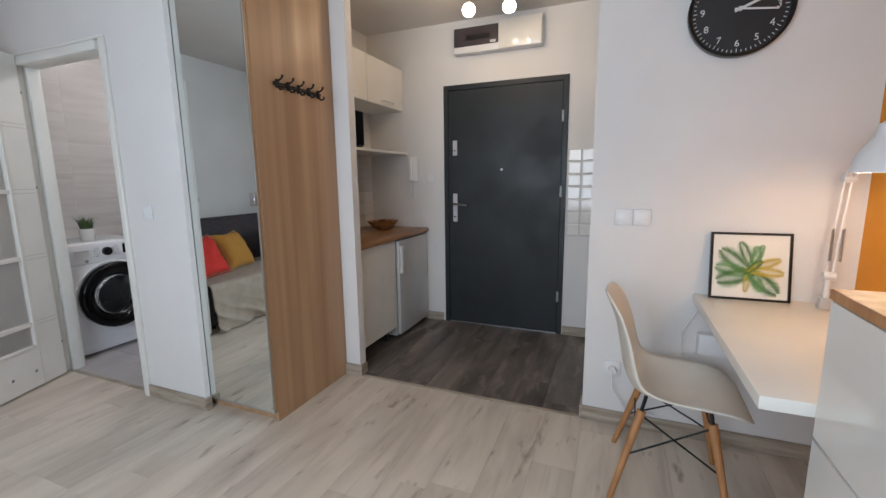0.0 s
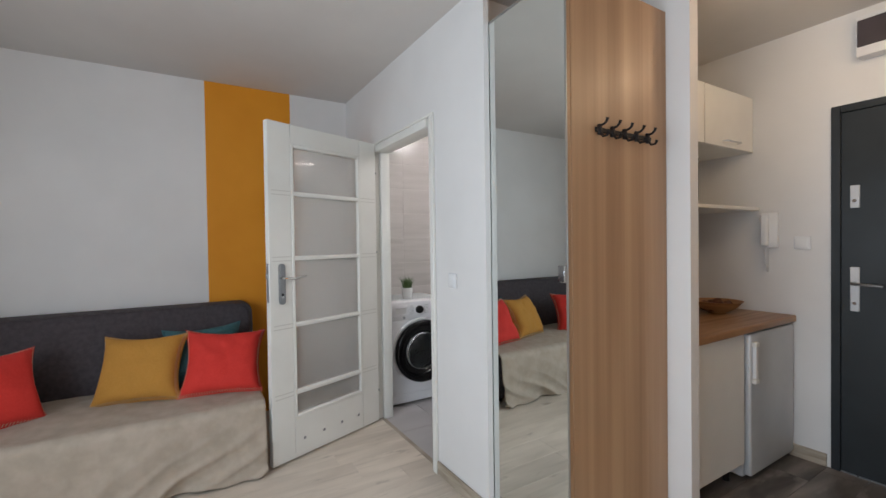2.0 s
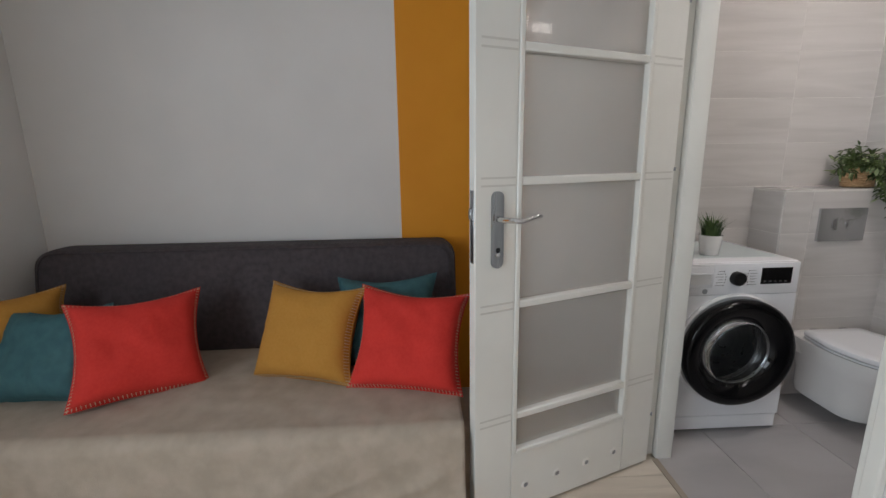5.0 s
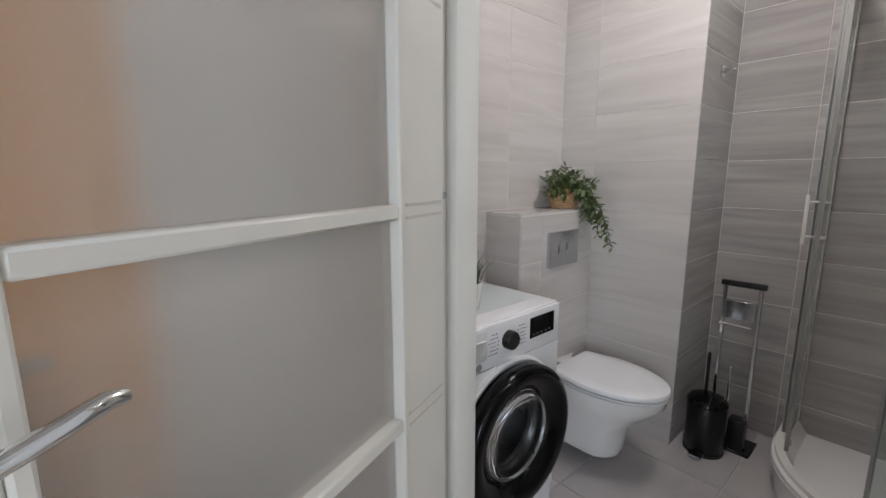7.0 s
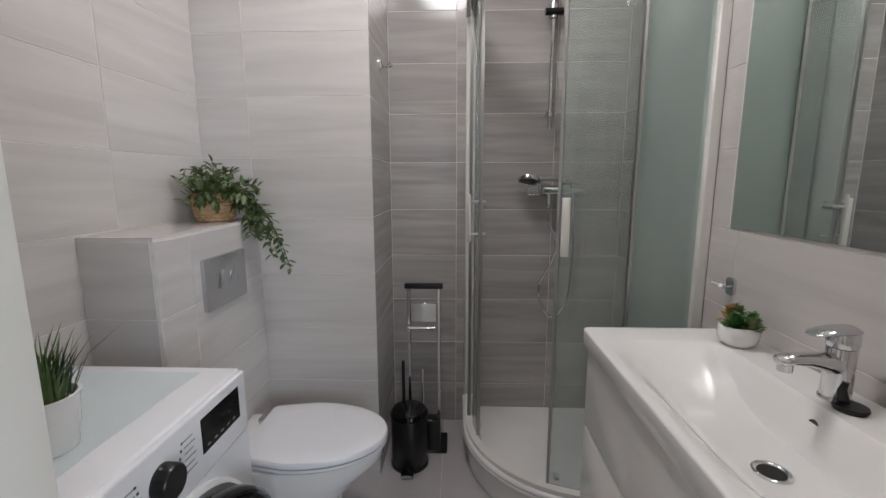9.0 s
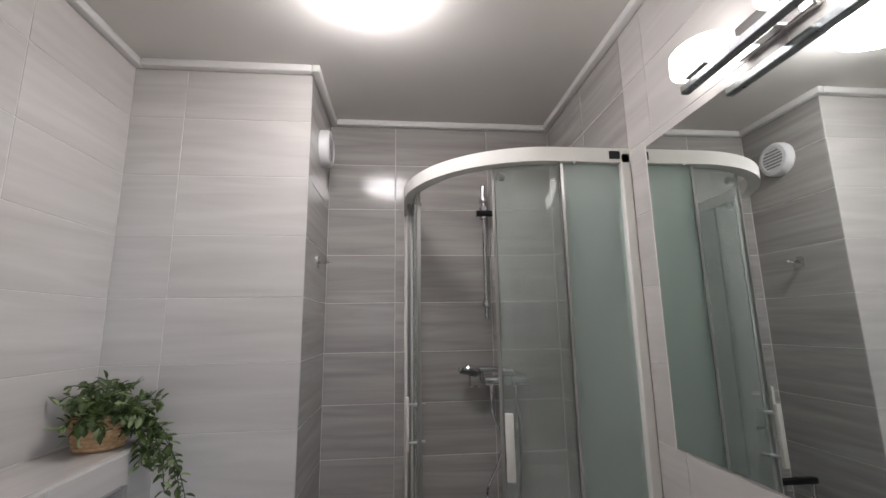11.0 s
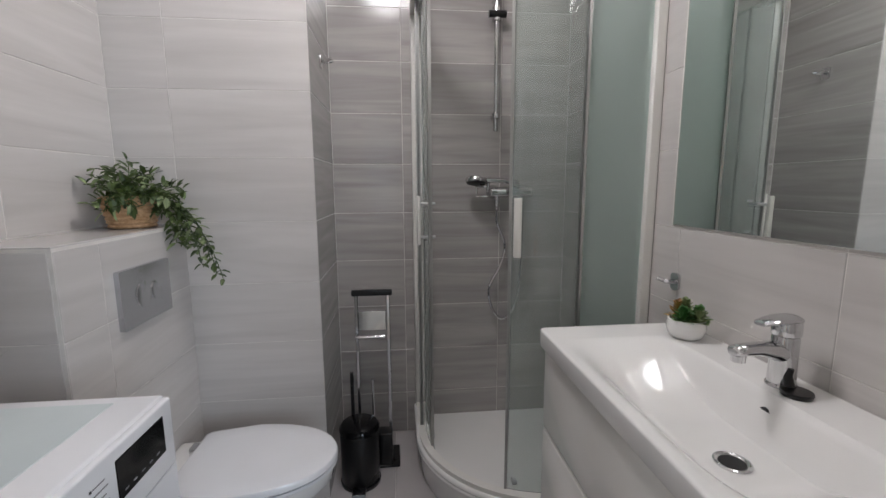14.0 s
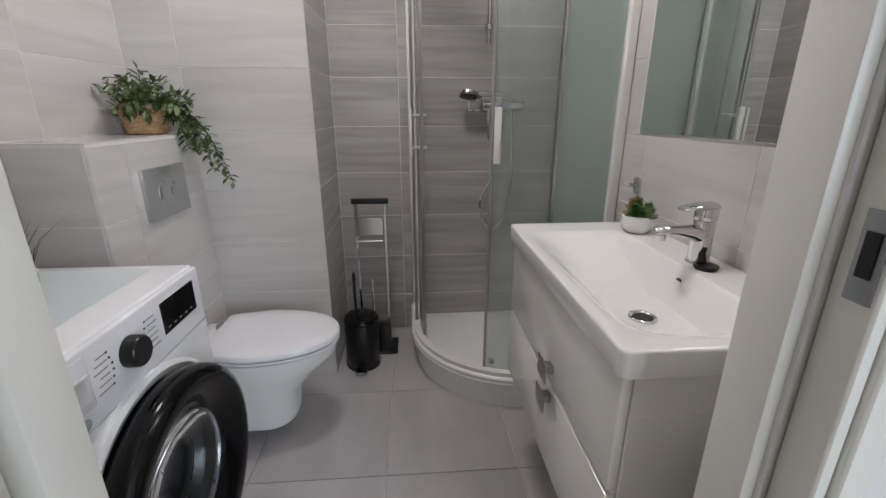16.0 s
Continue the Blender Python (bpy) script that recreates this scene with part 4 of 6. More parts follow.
    part("spray_face", face, BLACK, hs, "black spray face")
    part("grip", bar([(-2.06, YD - 0.09, 1.302), (-1.99, YD - 0.085, 1.300), (-1.90, YD - 0.08, 1.29)], [0.013, 0.012, 0.010], 12), CHROME, hs)
    ends = [Vector(p) for p in ((-2.0, YD - 0.072, 1.176), (-1.995, YD - 0.06, 1.10), (-1.952, YD - 0.05, 0.98), (-1.975, YD - 0.05, 0.88), (-2.028, YD - 0.05, 0.77), (-2.01, YD - 0.05, 0.66), (-1.955, YD - 0.05, 0.61), (-1.89, YD - 0.05, 0.70), (-1.87, YD - 0.055, 0.95), (-1.885, YD - 0.07, 1.2), (-1.895, YD - 0.08, 1.288))]
    pts = []
    for q in range(len(ends) - 1):
        p0, p1, p2, p3 = ends[max(q - 1, 0)], ends[q], ends[q + 1], ends[min(q + 2, len(ends) - 1)]
        for f in (k / 14 for k in range(14)):
            pts.append(0.5 * (2 * p1 + (p2 - p0) * f + (2 * p0 - 5 * p1 + 4 * p2 - p3) * f * f + (3 * p1 - p0 - 3 * p2 + p3) * f ** 3))
    solo("shower_hose", bar(pts, [0.0078 if k % 2 else 0.0062 for k in range(len(pts))], 8), CHROME, "chrome ribbed shower hose hanging in a loop", "hose")


shower()


def wall_hook(name_at, face, label):
    """A small chrome robe hook; face: the unit normal of its wall."""
    p, f = Vector(name_at), Vector(face)
    h = thing("robe_hook", p, label, "hook")
    side = Vector((0, 0, 1)).cross(f)
    bm = prism(bmesh.new(), rounded(0.036, 0.052, 0.012), 0, 0.008, lambda u, v, q: p + side * u + Vector((0, 0, v)) + f * q)
    part("backplate", bm, CHROME, h)
    for s in (-1, 1):
        part("prong", bar([p + f * 0.006, p + f * 0.03 + side * 0.012 * s, p + f * 0.048 + side * 0.022 * s + Vector((0, 0, 0.008))], [0.007, 0.006, 0.006], 10), CHROME, h)


wall_hook((XC, 3.70, 1.775), (1, 0, 0), "small chrome robe hook on grey tiles")
wall_hook((XS, 3.03, 0.985), (-1, 0, 0), "small chrome robe hook beside the washbasin")

vent = thing("bathroom_vent", (XC, 3.72, 2.30), "round white ventilation grille high on the boxing", "vent")
part("vent_body", turned([(0.085, 0), (0.085, 0.03), (0.078, 0.042), (0.062, 0.046), (0.058, 0.04), (0, 0.04)], (XC, 3.72, 2.30), "x", 36), PLASTIC, vent)
for k in range(6):
    z = 2.30 - 0.04 + 0.016 * k
    hw = math.sqrt(max(0.056 ** 2 - (z - 2.30) ** 2, 0.0004))
    part("slot", box(XC + 0.039, 3.72 - hw, z - 0.003, XC + 0.0415, 3.72 + hw, z + 0.003), INK, vent)

# toilet-roll and brush stand, pedal bin
st = thing("toilet_roll_stand", (-2.60, 3.70, 0), "chrome toilet roll stand with black top and brush", "stand")
part("base_plate", box(-2.68, 3.64, 0.0, -2.485, 3.80, 0.012, 0.004), BLACK, st, "black base plate")
for x in (-2.665, -2.525):
    part("post", box(x - 0.008, 3.70, 0.012, x + 0.008, 3.716, 0.80, 0.003), CHROME, st)
part("grip", box(-2.685, 3.695, 0.795, -2.505, 3.722, 0.822, 0.006, 2), BLACK, st, "black grip bar")
part("roll_bar", bar([(-2.665, 3.70, 0.62), (-2.665, 3.66, 0.62), (-2.54, 3.66, 0.62)], 0.007, 10), CHROME, st)
part("roll_plate", box(-2.655, 3.69, 0.64, -2.535, 3.695, 0.73, 0.002), CHROME, st)
part("brush_cup", box(-2.585, 3.645, 0.012, -2.517, 3.715, 0.165, 0.006, 2), BLACK, st, "square black brush holder")
part("brush_handle", bar([(-2.60, 3.67, 0.13), (-2.60, 3.67, 0.42)], 0.006, 10), CHROME, st)

bn = thing("pedal_bin", (-2.655, 3.575, 0), "small black pedal bin", "bin")
part("bucket", turned([(0.078, 0.0), (0.082, 0.008), (0.083, 0.24), (0.080, 0.245)], (-2.655, 3.575, 0), "z", 40), BLACK, bn)
part("lid", turned([(0.086, 0.243), (0.086, 0.255), (0.075, 0.27), (0.04, 0.279), (0, 0.281)], (-2.655, 3.575, 0), "z", 40), BLACKG, bn)
part("base_ring", turned([(0.085, 0.0), (0.086, 0.012), (0.083, 0.014)], (-2.655, 3.575, 0), "z", 40), BLACK, bn)
part("pedal", box(-2.683, 3.452, 0.008, -2.627, 3.50, 0.022, 0.005, 2), BLACK, bn, "black foot pedal")
part("pedal_tip", box(-2.68, 3.450, 0.0085, -2.63, 3.4525, 0.0215, 0.001), GREYPL, bn)
part("brush_grip", bar([(-2.69, 3.66, 0.2), (-2.69, 3.66, 0.46)], 0.008, 10), BLACK, st)


def leaflet(bm, p, d, n, length, width):
    """A small folded pointed leaf from p along d."""
    side = d.cross(n).normalized()
    n = side.cross(d).normalized()
    pts = [p, p + d * length * 0.35 + side * width * 0.5 + n * length * 0.06, p + d * length * 0.75 + side * width * 0.36, p + d * length - n * length * 0.15, p + d * length * 0.75 - side * width * 0.36, p + d * length * 0.35 - side * width * 0.5 + n * length * 0.06]
    mid = p + d * length * 0.5 - n * length * 0.04
    v = [bm.verts.new(q) for q in pts]
    c = bm.verts.new(mid)
    for i in range(6):
        bm.faces.new((v[i], v[(i + 1) % 6], c))


def hanging_plant():
    rng = random.Random(11)
    c = Vector((-3.345, 3.355, 1.143))
    pl = thing("potted_plant", c, "trailing green plant in a wicker basket on the ledge", "plant")
    bm = bmesh.new()
    prof = [(0.055, 0.0), (0.062, 0.004), (0.075, 0.05), (0.08, 0.10), (0.074, 0.105), (0.07, 0.06)]
    lathe(bm, [(r, h) for r, h in prof], c, "z", 28)
    basket = part("basket", bm, WICKER, pl, "woven wicker basket")
    for k in range(8):
        z = 0.008 + 0.0125 * k
        r = 0.062 + 0.018 * min(1, z / 0.09)
        part("weave", bar([(c.x + (r + 0.002 * math.sin(i * math.pi + k * math.pi)) * math.cos(2 * math.pi * i / 28), c.y + (r + 0.002 * math.sin(i * math.pi + k * math.pi)) * math.sin(2 * math.pi * i / 28), c.z + z) for i in range(28)], 0.0055, 6, True), WICKER, basket)
    lv = {"a": bmesh.new(), "b": bmesh.new()}
    stems = bmesh.new()
    starts = []
    for k in range(38):
        a = rng.uniform(0, 2 * math.pi)
        el = rng.uniform(0.35, 1.45)
        reach = rng.uniform(0.08, 0.17)
        d = Vector((math.cos(a) * math.cos(el), math.sin(a) * math.cos(el), math.sin(el)))
        if d.y > 0.3 or d.x < -0.45:
            d = Vector((abs(d.x), -abs(d.y) * 0.6, d.z)).normalized()
        pts = [c + Vector((rng.uniform(-0.04, 0.04), rng.uniform(-0.04, 0.04), 0.09))]
        for s in range(7):
            d = (d + Vector((rng.uniform(-0.2, 0.2), rng.uniform(-0.2, 0.2), -0.22))).normalized()
            pts.append(pts[-1] + d * reach / 7)
        starts.append(pts)
    for k in range(9):
        # long strands over the front edge and along the boxing wall
        p = c + Vector((0.05 + rng.uniform(-0.02, 0.02), rng.uniform(-0.02, 0.05), 0.09))
        pts = [p]
        ends = rng.uniform(0.14, 0.33)
        d = Vector((0.7, rng.uniform(-0.15, 0.12), 0.25)).normalized()
        for s in range(12):
            d = (d + Vector((0.02, rng.uniform(-0.1, 0.1), -0.3))).normalized()
            q = pts[-1] + d * ends / 10
            q.y = min(q.y, YL - 0.02)
            pts.append(q)
        starts.append(pts)
    for pts in starts:
        tube(stems, pts, 0.0016, 5)
        for i in range(1, len(pts)):
            for s in (-1, 1):
                t = (pts[i] - pts[i - 1]).normalized()
                o = t.orthogonal().normalized()
                o.rotate(Matrix.Rotation(rng.uniform(0, 6.28), 3, t))
                d = (t * 0.5 + o * s).normalized()
                if pts[i].x < XL + 0.03:
                    continue
                leaflet(lv["a" if rng.random() < 0.78 else "b"], pts[i], d, Vector((0.2, -0.2, 1)), rng.uniform(0.028, 0.044), rng.uniform(0.014, 0.021))
    part("stem", stems, LEAF, pl)
    part("foliage", lv["a"], LEAF, pl, "dark green leaves", smooth=False)
    part("foliage", lv["b"], LEAFP, pl, "pale variegated leaves", smooth=False)


hanging_plant()


def grass_pot():
    rng = random.Random(5)
    c = Vector((-3.11, 2.415, 0.852))
    g = thing("potted_grass", c, "tuft of artificial grass in a white pot on the washing machine", "plant")
    part("pot", turned([(0.038, 0), (0.041, 0.004), (0.05, 0.09), (0.052, 0.095), (0.046, 0.095), (0.044, 0.08), (0, 0.078)], c, "z", 32), CERAMIC, g, "plain white pot")
    bm = bmesh.new()
    for k in range(170):
        a, r = rng.uniform(0, 6.283), 0.04 * math.sqrt(rng.random())
        p = c + Vector((r * math.cos(a), r * math.sin(a), 0.078))
        lean = Vector((math.cos(a + rng.uniform(-1, 1)), math.sin(a + rng.uniform(-1, 1)), 0)) * rng.uniform(0.1, 0.7)
        hgt = rng.uniform(0.06, 0.125)
        side = Vector((math.sin(a), -math.cos(a), 0)) * 0.0022
        m = p + Vector((0, 0, hgt * 0.6)) + lean * hgt * 0.3
        t = p + Vector((0, 0, hgt)) + lean * hgt * 0.9
        v = [bm.verts.new(q) for q in (p - side, p + side, m + side * 0.9, m - side * 0.9, t)]
        bm.faces.new(v[:4])
        bm.faces.new((v[3], v[2], v[4]))
    part("grass_tuft", bm, GRASS, g, "green grass blades", smooth=False)


grass_pot()


def succulent():
    rng = random.Random(8)
    c = Vector((-1.715, 2.865, 0.873))
    s = thing("potted_succulent", c, "small succulents in a round white bowl beside the tap", "plant")
    part("pot", turned([(0.030, 0), (0.043, 0.012), (0.048, 0.03), (0.045, 0.05), (0.041, 0.052), (0.038, 0.045), (0, 0.043)], c, "z", 32), CERAMIC, s, "round white bowl")
    for name, m, cx, cy, hh, n in (("rosette", SUCC, -0.018, -0.012, 0.055, 34), ("rosette", SUCC, 0.018, -0.02, 0.062, 30), ("rosette", LEAFP, 0.006, 0.016, 0.085, 26), ("rosette", SUCCR, -0.01, 0.024, 0.075, 18), ("rosette", LEAFP, 0.012, -0.03, 0.05, 22)):
        bm = bmesh.new()
        for k in range(n):
            a = k * 2.4
            q = k / n
            p = c + Vector((cx, cy, 0.04 + hh * q * 0.55))
            d = Vector((math.cos(a) * (1 - q * 0.6), math.sin(a) * (1 - q * 0.6), 0.35 + q * 0.9)).normalized()
            leaflet(bm, p, d, Vector((0, 0, 1)), 0.034 * (1.1 - 0.4 * q), 0.019)
        part(name, bm, m, s, "fleshy leaves", smooth=False)


succulent()
sp = thing("washer_water_tap", (XL + 0.03, 2.15, 0.98), "chrome water valve beside the washing machine", "valve")
part("valve_body", bar([(XL, 2.16, 0.93), (XL + 0.06, 2.16, 0.93)], 0.012, 12), CHROME, sp)
part("valve_handle", bar([(XL + 0.045, 2.16, 0.94), (XL + 0.045, 2.16, 0.97)], 0.014, 12), CHROME, sp)

# ---- living room ----
def sofa_bed():
    b = thing("sofa_bed", (-2.95, 0.15, 0), "sofa bed with a charcoal backrest under a beige throw", "sofa bed")
    part("base", box(-3.36, -0.76, 0.04, -2.52, 1.15, 0.40, 0.03, 3), GREYFAB, b)
    for x in (-3.28, -2.6):
        for y in (-0.68, 1.08):
            part("foot", turned([(0.02, 0), (0.024, 0.045)], (x, y, 0)), BLACK, b)
    o = rounded(2.03, 0.62, 0.08, 8)
    bm = bmesh.new()
    rings = []
    for dx, k in ((-0.085, 0.97), (-0.07, 0.995), (-0.03, 1.0), (0.03, 1.0), (0.075, 0.992), (0.09, 0.965)):
        rings.append([bm.verts.new((-3.27 + dx - 0.12 * (v * k / 0.62), 0.185 + u * k, 0.605 + v * k)) for u, v in o])
    for p, q in zip(rings, rings[1:]):
        for i in range(len(o)):
            j = (i + 1) % len(o)
            bm.faces.new((p[i], p[j], q[j], q[i]))
    bm.faces.new(rings[0])
    bm.faces.new(rings[-1])
    bmesh.ops.recalc_face_normals(bm, faces=bm.faces)
    part("backrest", bm, GREYFAB, b, "charcoal fabric backrest")
    seam = [(-3.27 + 0.094 - 0.12 * (v * 0.965 / 0.62), 0.185 + u * 0.965, 0.605 + v * 0.965) for u, v in o]
    part("piping", bar(seam, 0.004, 6, True), GREYFAB, b)
    # throw: over the seat, down the front and the near end
    t = thing("throw", (-2.9, 0.2, 0.41), "beige fleece throw hanging over the sofa bed in soft folds", "blanket")

    def cloth(u, w):
        y = -0.80 + 1.965 * w
        # along u: backrest foot, seat, edge, hanging front
        s = u * 1.18
        if s < 0.66:
            x, z = -3.17 + s, 0.425 + 0.012 * math.sin(s * 5)
        elif s < 0.76:
            a = (s - 0.66) / 0.10 * math.pi / 2
            x, z = -2.51 + 0.055 * math.sin(a), 0.37 + 0.055 * math.cos(a)
        else:
            q = (s - 0.76) / 0.42
            x, z = -2.455 + 0.02 * q, 0.37 - q * (0.352 - 0.03 * math.sin(w * 7.0) - 0.02 * math.sin(w * 17 + 1))
            dy = y * 11
            fold = 0.016 * math.sin(dy + 3.5 * q) + 0.010 * math.sin(dy * 2.3 + 1.7 - 4 * q) + 0.02 * noise.noise(Vector((y * 3.2 + q * 1.4, q * 2.0, 3.1)))
            fold *= 0.5 + 0.7 * w
            ridge = (0.5 + 0.5 * math.sin(24 * (y - 0.74 * (1 - q)) + 2.5 * noise.noise(Vector((y * 2, q, 7.0))))) ** 3
            fold += 0.05 * ridge * max(0.0, w - 0.25) * (0.35 + 0.65 * q)
            x += fold * q + 0.02 * q * q * math.sin(w * 26 + 9 * q) * w
        z += 0.007 * noise.noise(Vector((x * 5, y * 4, 1.0))) + 0.004 * noise.noise(Vector((x * 14, y * 12, 5.0)))
        if w < 0.05:
            k = (0.05 - w) / 0.05
            z -= k * k * 0.03
        return Vector((x, y, max(z, 0.006)))
    bm = bmesh.new()
    sheet(bm, 90, 150, cloth)

    def endcloth(u, w):
        # the end that hangs towards the window wall
        x = -3.1 + 0.66 * u
        z = 0.405 - 0.39 * w
        y = -0.80 - 0.015 * math.sin(w * 1.5) + (0.014 * math.sin(x * 24 + 2 * w) + 0.01 * noise.noise(Vector((x * 6, w * 2, 2)))) * w
        return Vector((x, y, z))
    drop = bmesh.new()
    sheet(drop, 40, 24, endcloth)
    for nm, piece in (("cloth", bm), ("end_drop", drop)):
        ob = part(nm, piece, THROW, t)
        md = ob.modifiers.new("thickness", "SOLIDIFY")
        md.thickness = 0.008


sofa_bed()


def cushion(at, size, mat, yaw, tilt, roll, label, stitches=False, group="cushions on the sofa bed"):
    """A square cushion standing on its edge: own axes y across, z up, x towards the room."""
    c = thing("cushion", at, label, "cushion", group)
    c.matrix_basis = Matrix.Translation(at) @ Matrix.Rotation(radians(yaw), 4, "Z") @ Matrix.Rotation(radians(-tilt), 4, "Y") @ Matrix.Rotation(radians(roll), 4, "X")
    rng = random.Random(int(at[1] * 100))
    off = rng.uniform(0, 50)
    w = size / 2

    def pt(u, v, side):
        a, b = 2 * u - 1, 2 * v - 1
        bulge = max(0.0, (1 - a ** 4) * (1 - b ** 4)) ** 0.55
        pull = 1 - (0.19 if b > 0 else 0.07) * (1 - abs(a - 0.15 * math.sin(off * 3)) ** 1.7) * abs(b) ** 3
        pull2 = 1 - 0.15 * (1 - abs(b) ** 2) * abs(a) ** 3
        th = 0.09 * bulge * (1 + 0.16 * noise.noise(Vector((a * 1.3 + off, b * 1.3, side)))) + 0.013 * noise.noise(Vector((a * 2.8 + off, b * 2.8, side))) * bulge + 0.006 * noise.noise(Vector((a * 7 + b * 3 + off, b * 5, side))) * bulge + 0.010 * max(0, 0.5 - abs(a + b * 0.6 - 0.4 * math.sin(off))) * (1 - b) * 0.3
        return Vector((side * max(th, 0.0022), a * w * 1.12 * pull2, w + b * w * pull - 0.02 * (1 - b) * bulge * 0.0))
    for side, nm in ((1, "front_cover"), (-1, "back_cover")):
        bm = bmesh.new()
        sheet(bm, 26, 26, lambda u, v: pt(u, v, side))
        bmesh.ops.recalc_face_normals(bm, faces=bm.faces)
        part(nm, bm, mat, c, local=True)
    rim = [pt(u, 0, 0) for u in np.linspace(0, 1, 20)[:-1]] + [pt(1, v, 0) for v in np.linspace(0, 1, 20)[:-1]] + [pt(1 - u, 1, 0) for u in np.linspace(0, 1, 20)[:-1]] + [pt(0, 1 - v, 0) for v in np.linspace(0, 1, 20)[:-1]]
    part("seam", bar([(0, p.y, p.z) for p in rim], 0.0045, 6, True), mat, c, local=True)
    if stitches:
        bm = bmesh.new()
        for edge in range(4):
            for k in range(34):
                q = (k + 0.5) / 34
                p0, p1 = ((pt(q, 0, 1), pt(q, 0.024, 1)), (pt(1, q, 1), pt(0.976, q, 1)), (pt(q, 1, 1), pt(q, 0.976, 1)), (pt(0, q, 1), pt(0.024, q, 1)))[edge]
                tube(bm, [(0.005, p0.y, p0.z), (p1.x + 0.002, p1.y, p1.z)], 0.0015, 5)
        part("blanket_stitch", bm, CREAM, c, "cream blanket stitching", local=True)


SEAT = 0.432
cushion((-2.80, -0.625, SEAT), 0.41, YELLOW, 40, 26, 0, "mustard yellow cushion leaning in the corner", True)
cushion((-2.71, -0.43, SEAT), 0.37, TEAL, -6, 30, 3, "teal velvet cushion behind the red one")
cushion((-2.72, -0.055, SEAT), 0.41, RED, 34, 30, -4, "coral red cushion with cream stitched edges", True)
cushion((-2.80, 0.52, SEAT), 0.41, YELLOW, -19, 30, 2, "mustard yellow cushion with a stitched edge", True)
cushion((-2.90, 0.855, SEAT), 0.41, TEAL, -4, 28, 0, "teal velvet cushion behind the red one")
cushion((-2.69, 0.95, SEAT), 0.41, RED, -10, 31, -2, "bright red cushion with stitched edges", True)

# tall wardrobe with the mirror door
wr = thing("wardrobe", (-1.265, 2.385, 0), "tall ash-veneer wardrobe with a full mirror door", "wardrobe")
part("side_panel", box(-0.980, 2.067, 0, -0.962, 2.697, 2.38, 0.0015), ASH, wr, "ash veneer side")
part("side_panel", box(-1.545, 2.067, 0, -1.527, 2.697, 2.38, 0.0015), ASH, wr)
part("top_panel", box(-1.527, 2.067, 2.362, -0.980, 2.697, 2.38, 0.0015), ASH, wr)
part("back_panel", box(-1.527, 2.68, 0.05, -0.980, 2.697, 2.362), ASH, wr)
part("plinth", box(-1.527, 2.082, 0, -0.980, 2.097, 0.055), ASH, wr)
dr = part("mirror_door", box(-1.543, 2.047, 0.058, -0.964, 2.065, 2.378, 0.001), ASH, wr)
part("mirror", box(-1.535, 2.0435, 0.066, -0.972, 2.047, 2.37), MIRROR, dr, "full-height mirror")
for a, b, c, d in ((-1.545, -1.535, 0.058, 2.38), (-0.972, -0.962, 0.058, 2.38), (-1.535, -0.972, 0.058, 0.066), (-1.535, -0.972, 2.37, 2.38)):
    part("door_edge", box(a, 2.041, c, b, 2.0465, d, 0.001), ALU, dr, "thin aluminium edge")
part("door_pull", box(-0.997, 2.022, 1.17, -0.962, 2.0405, 1.235, 0.003), CHROME, dr, "small chrome pull")
hk = thing("coat_rack", (-0.962, 2.385, 1.74), "dark iron coat rack with five double hooks", "coat rack")
for y, z in ((2.385, 1.79),):
    part("rail", box(-0.963, 2.20, 1.768, -0.953, 2.57, 1.788, 0.003), IRON, hk)
for k in range(5):
    y = 2.225 + 0.08 * k
    part("double_hook", bar([(-0.952, y, 1.795), (-0.935, y, 1.797), (-0.923, y, 1.806), (-0.918, y, 1.819)], [0.005, 0.005, 0.005, 0.007], 8), IRON, hk)
    part("double_hook", bar([(-0.952, y, 1.785), (-0.950, y, 1.765), (-0.939, y, 1.749), (-0.921, y, 1.749), (-0.912, y, 1.764)], [0.005, 0.005, 0.005, 0.005, 0.007], 8), IRON, hk)
    part("hook_plate", box(-0.963, y - 0.009, 1.758, -0.949, y + 0.009, 1.802, 0.004, 2), IRON, hk)


def switch(at, n, label, face=(0, -1, 0)):
    """A light switch plate of n units on a wall that faces -y."""
    x, y, z = at
    s = thing("light_switch", at, label, "light switch")
    for k in range(n):
        xx = x + 0.081 * (k - (n - 1) / 2)
        part("plate", box(xx - 0.04, y - 0.009, z - 0.04, xx + 0.04, y, z + 0.04, 0.006, 2), PLASTIC, s)
        part("rocker", box(xx - 0.03, y - 0.012, z - 0.03, xx + 0.03, y - 0.008, z + 0.03, 0.003, 2), PLASTIC, s)


switch((-1.735, YW, 1.125), 1, "white light switch beside the bathroom door")
switch((0.75, YP, 1.095), 2, "white double light switch on the partition")
switch((-0.87, YE, 1.30), 1, "white light switch beside the entrance door")

# ---- hall ----
ed = thing("door_2", (-0.22, YE + 0.03, 0), "closed anthracite steel entrance door", "door", kind="structure")
part("leaf", box(EX0 + 0.03, YE - 0.004, 0.008, EX1 - 0.03, YE + 0.06, EH - 0.03, 0.003), DARKDOOR, ed)
for a, b, c, d in ((EX0 - 0.012, EX0 + 0.03, 0, EH + 0.012), (EX1 - 0.03, EX1 + 0.012, 0, EH + 0.012), (EX0 + 0.03, EX1 - 0.03, EH - 0.03, EH + 0.012)):
    part("door_frame", box(a, YE - 0.012, c, b, YE + 0.1, d, 0.003), DARKDOOR, ed)
part("sill", box(EX0 + 0.03, YE - 0.002, 0, EX1 - 0.03, YE + 0.1, 0.008), STEEL, ed)
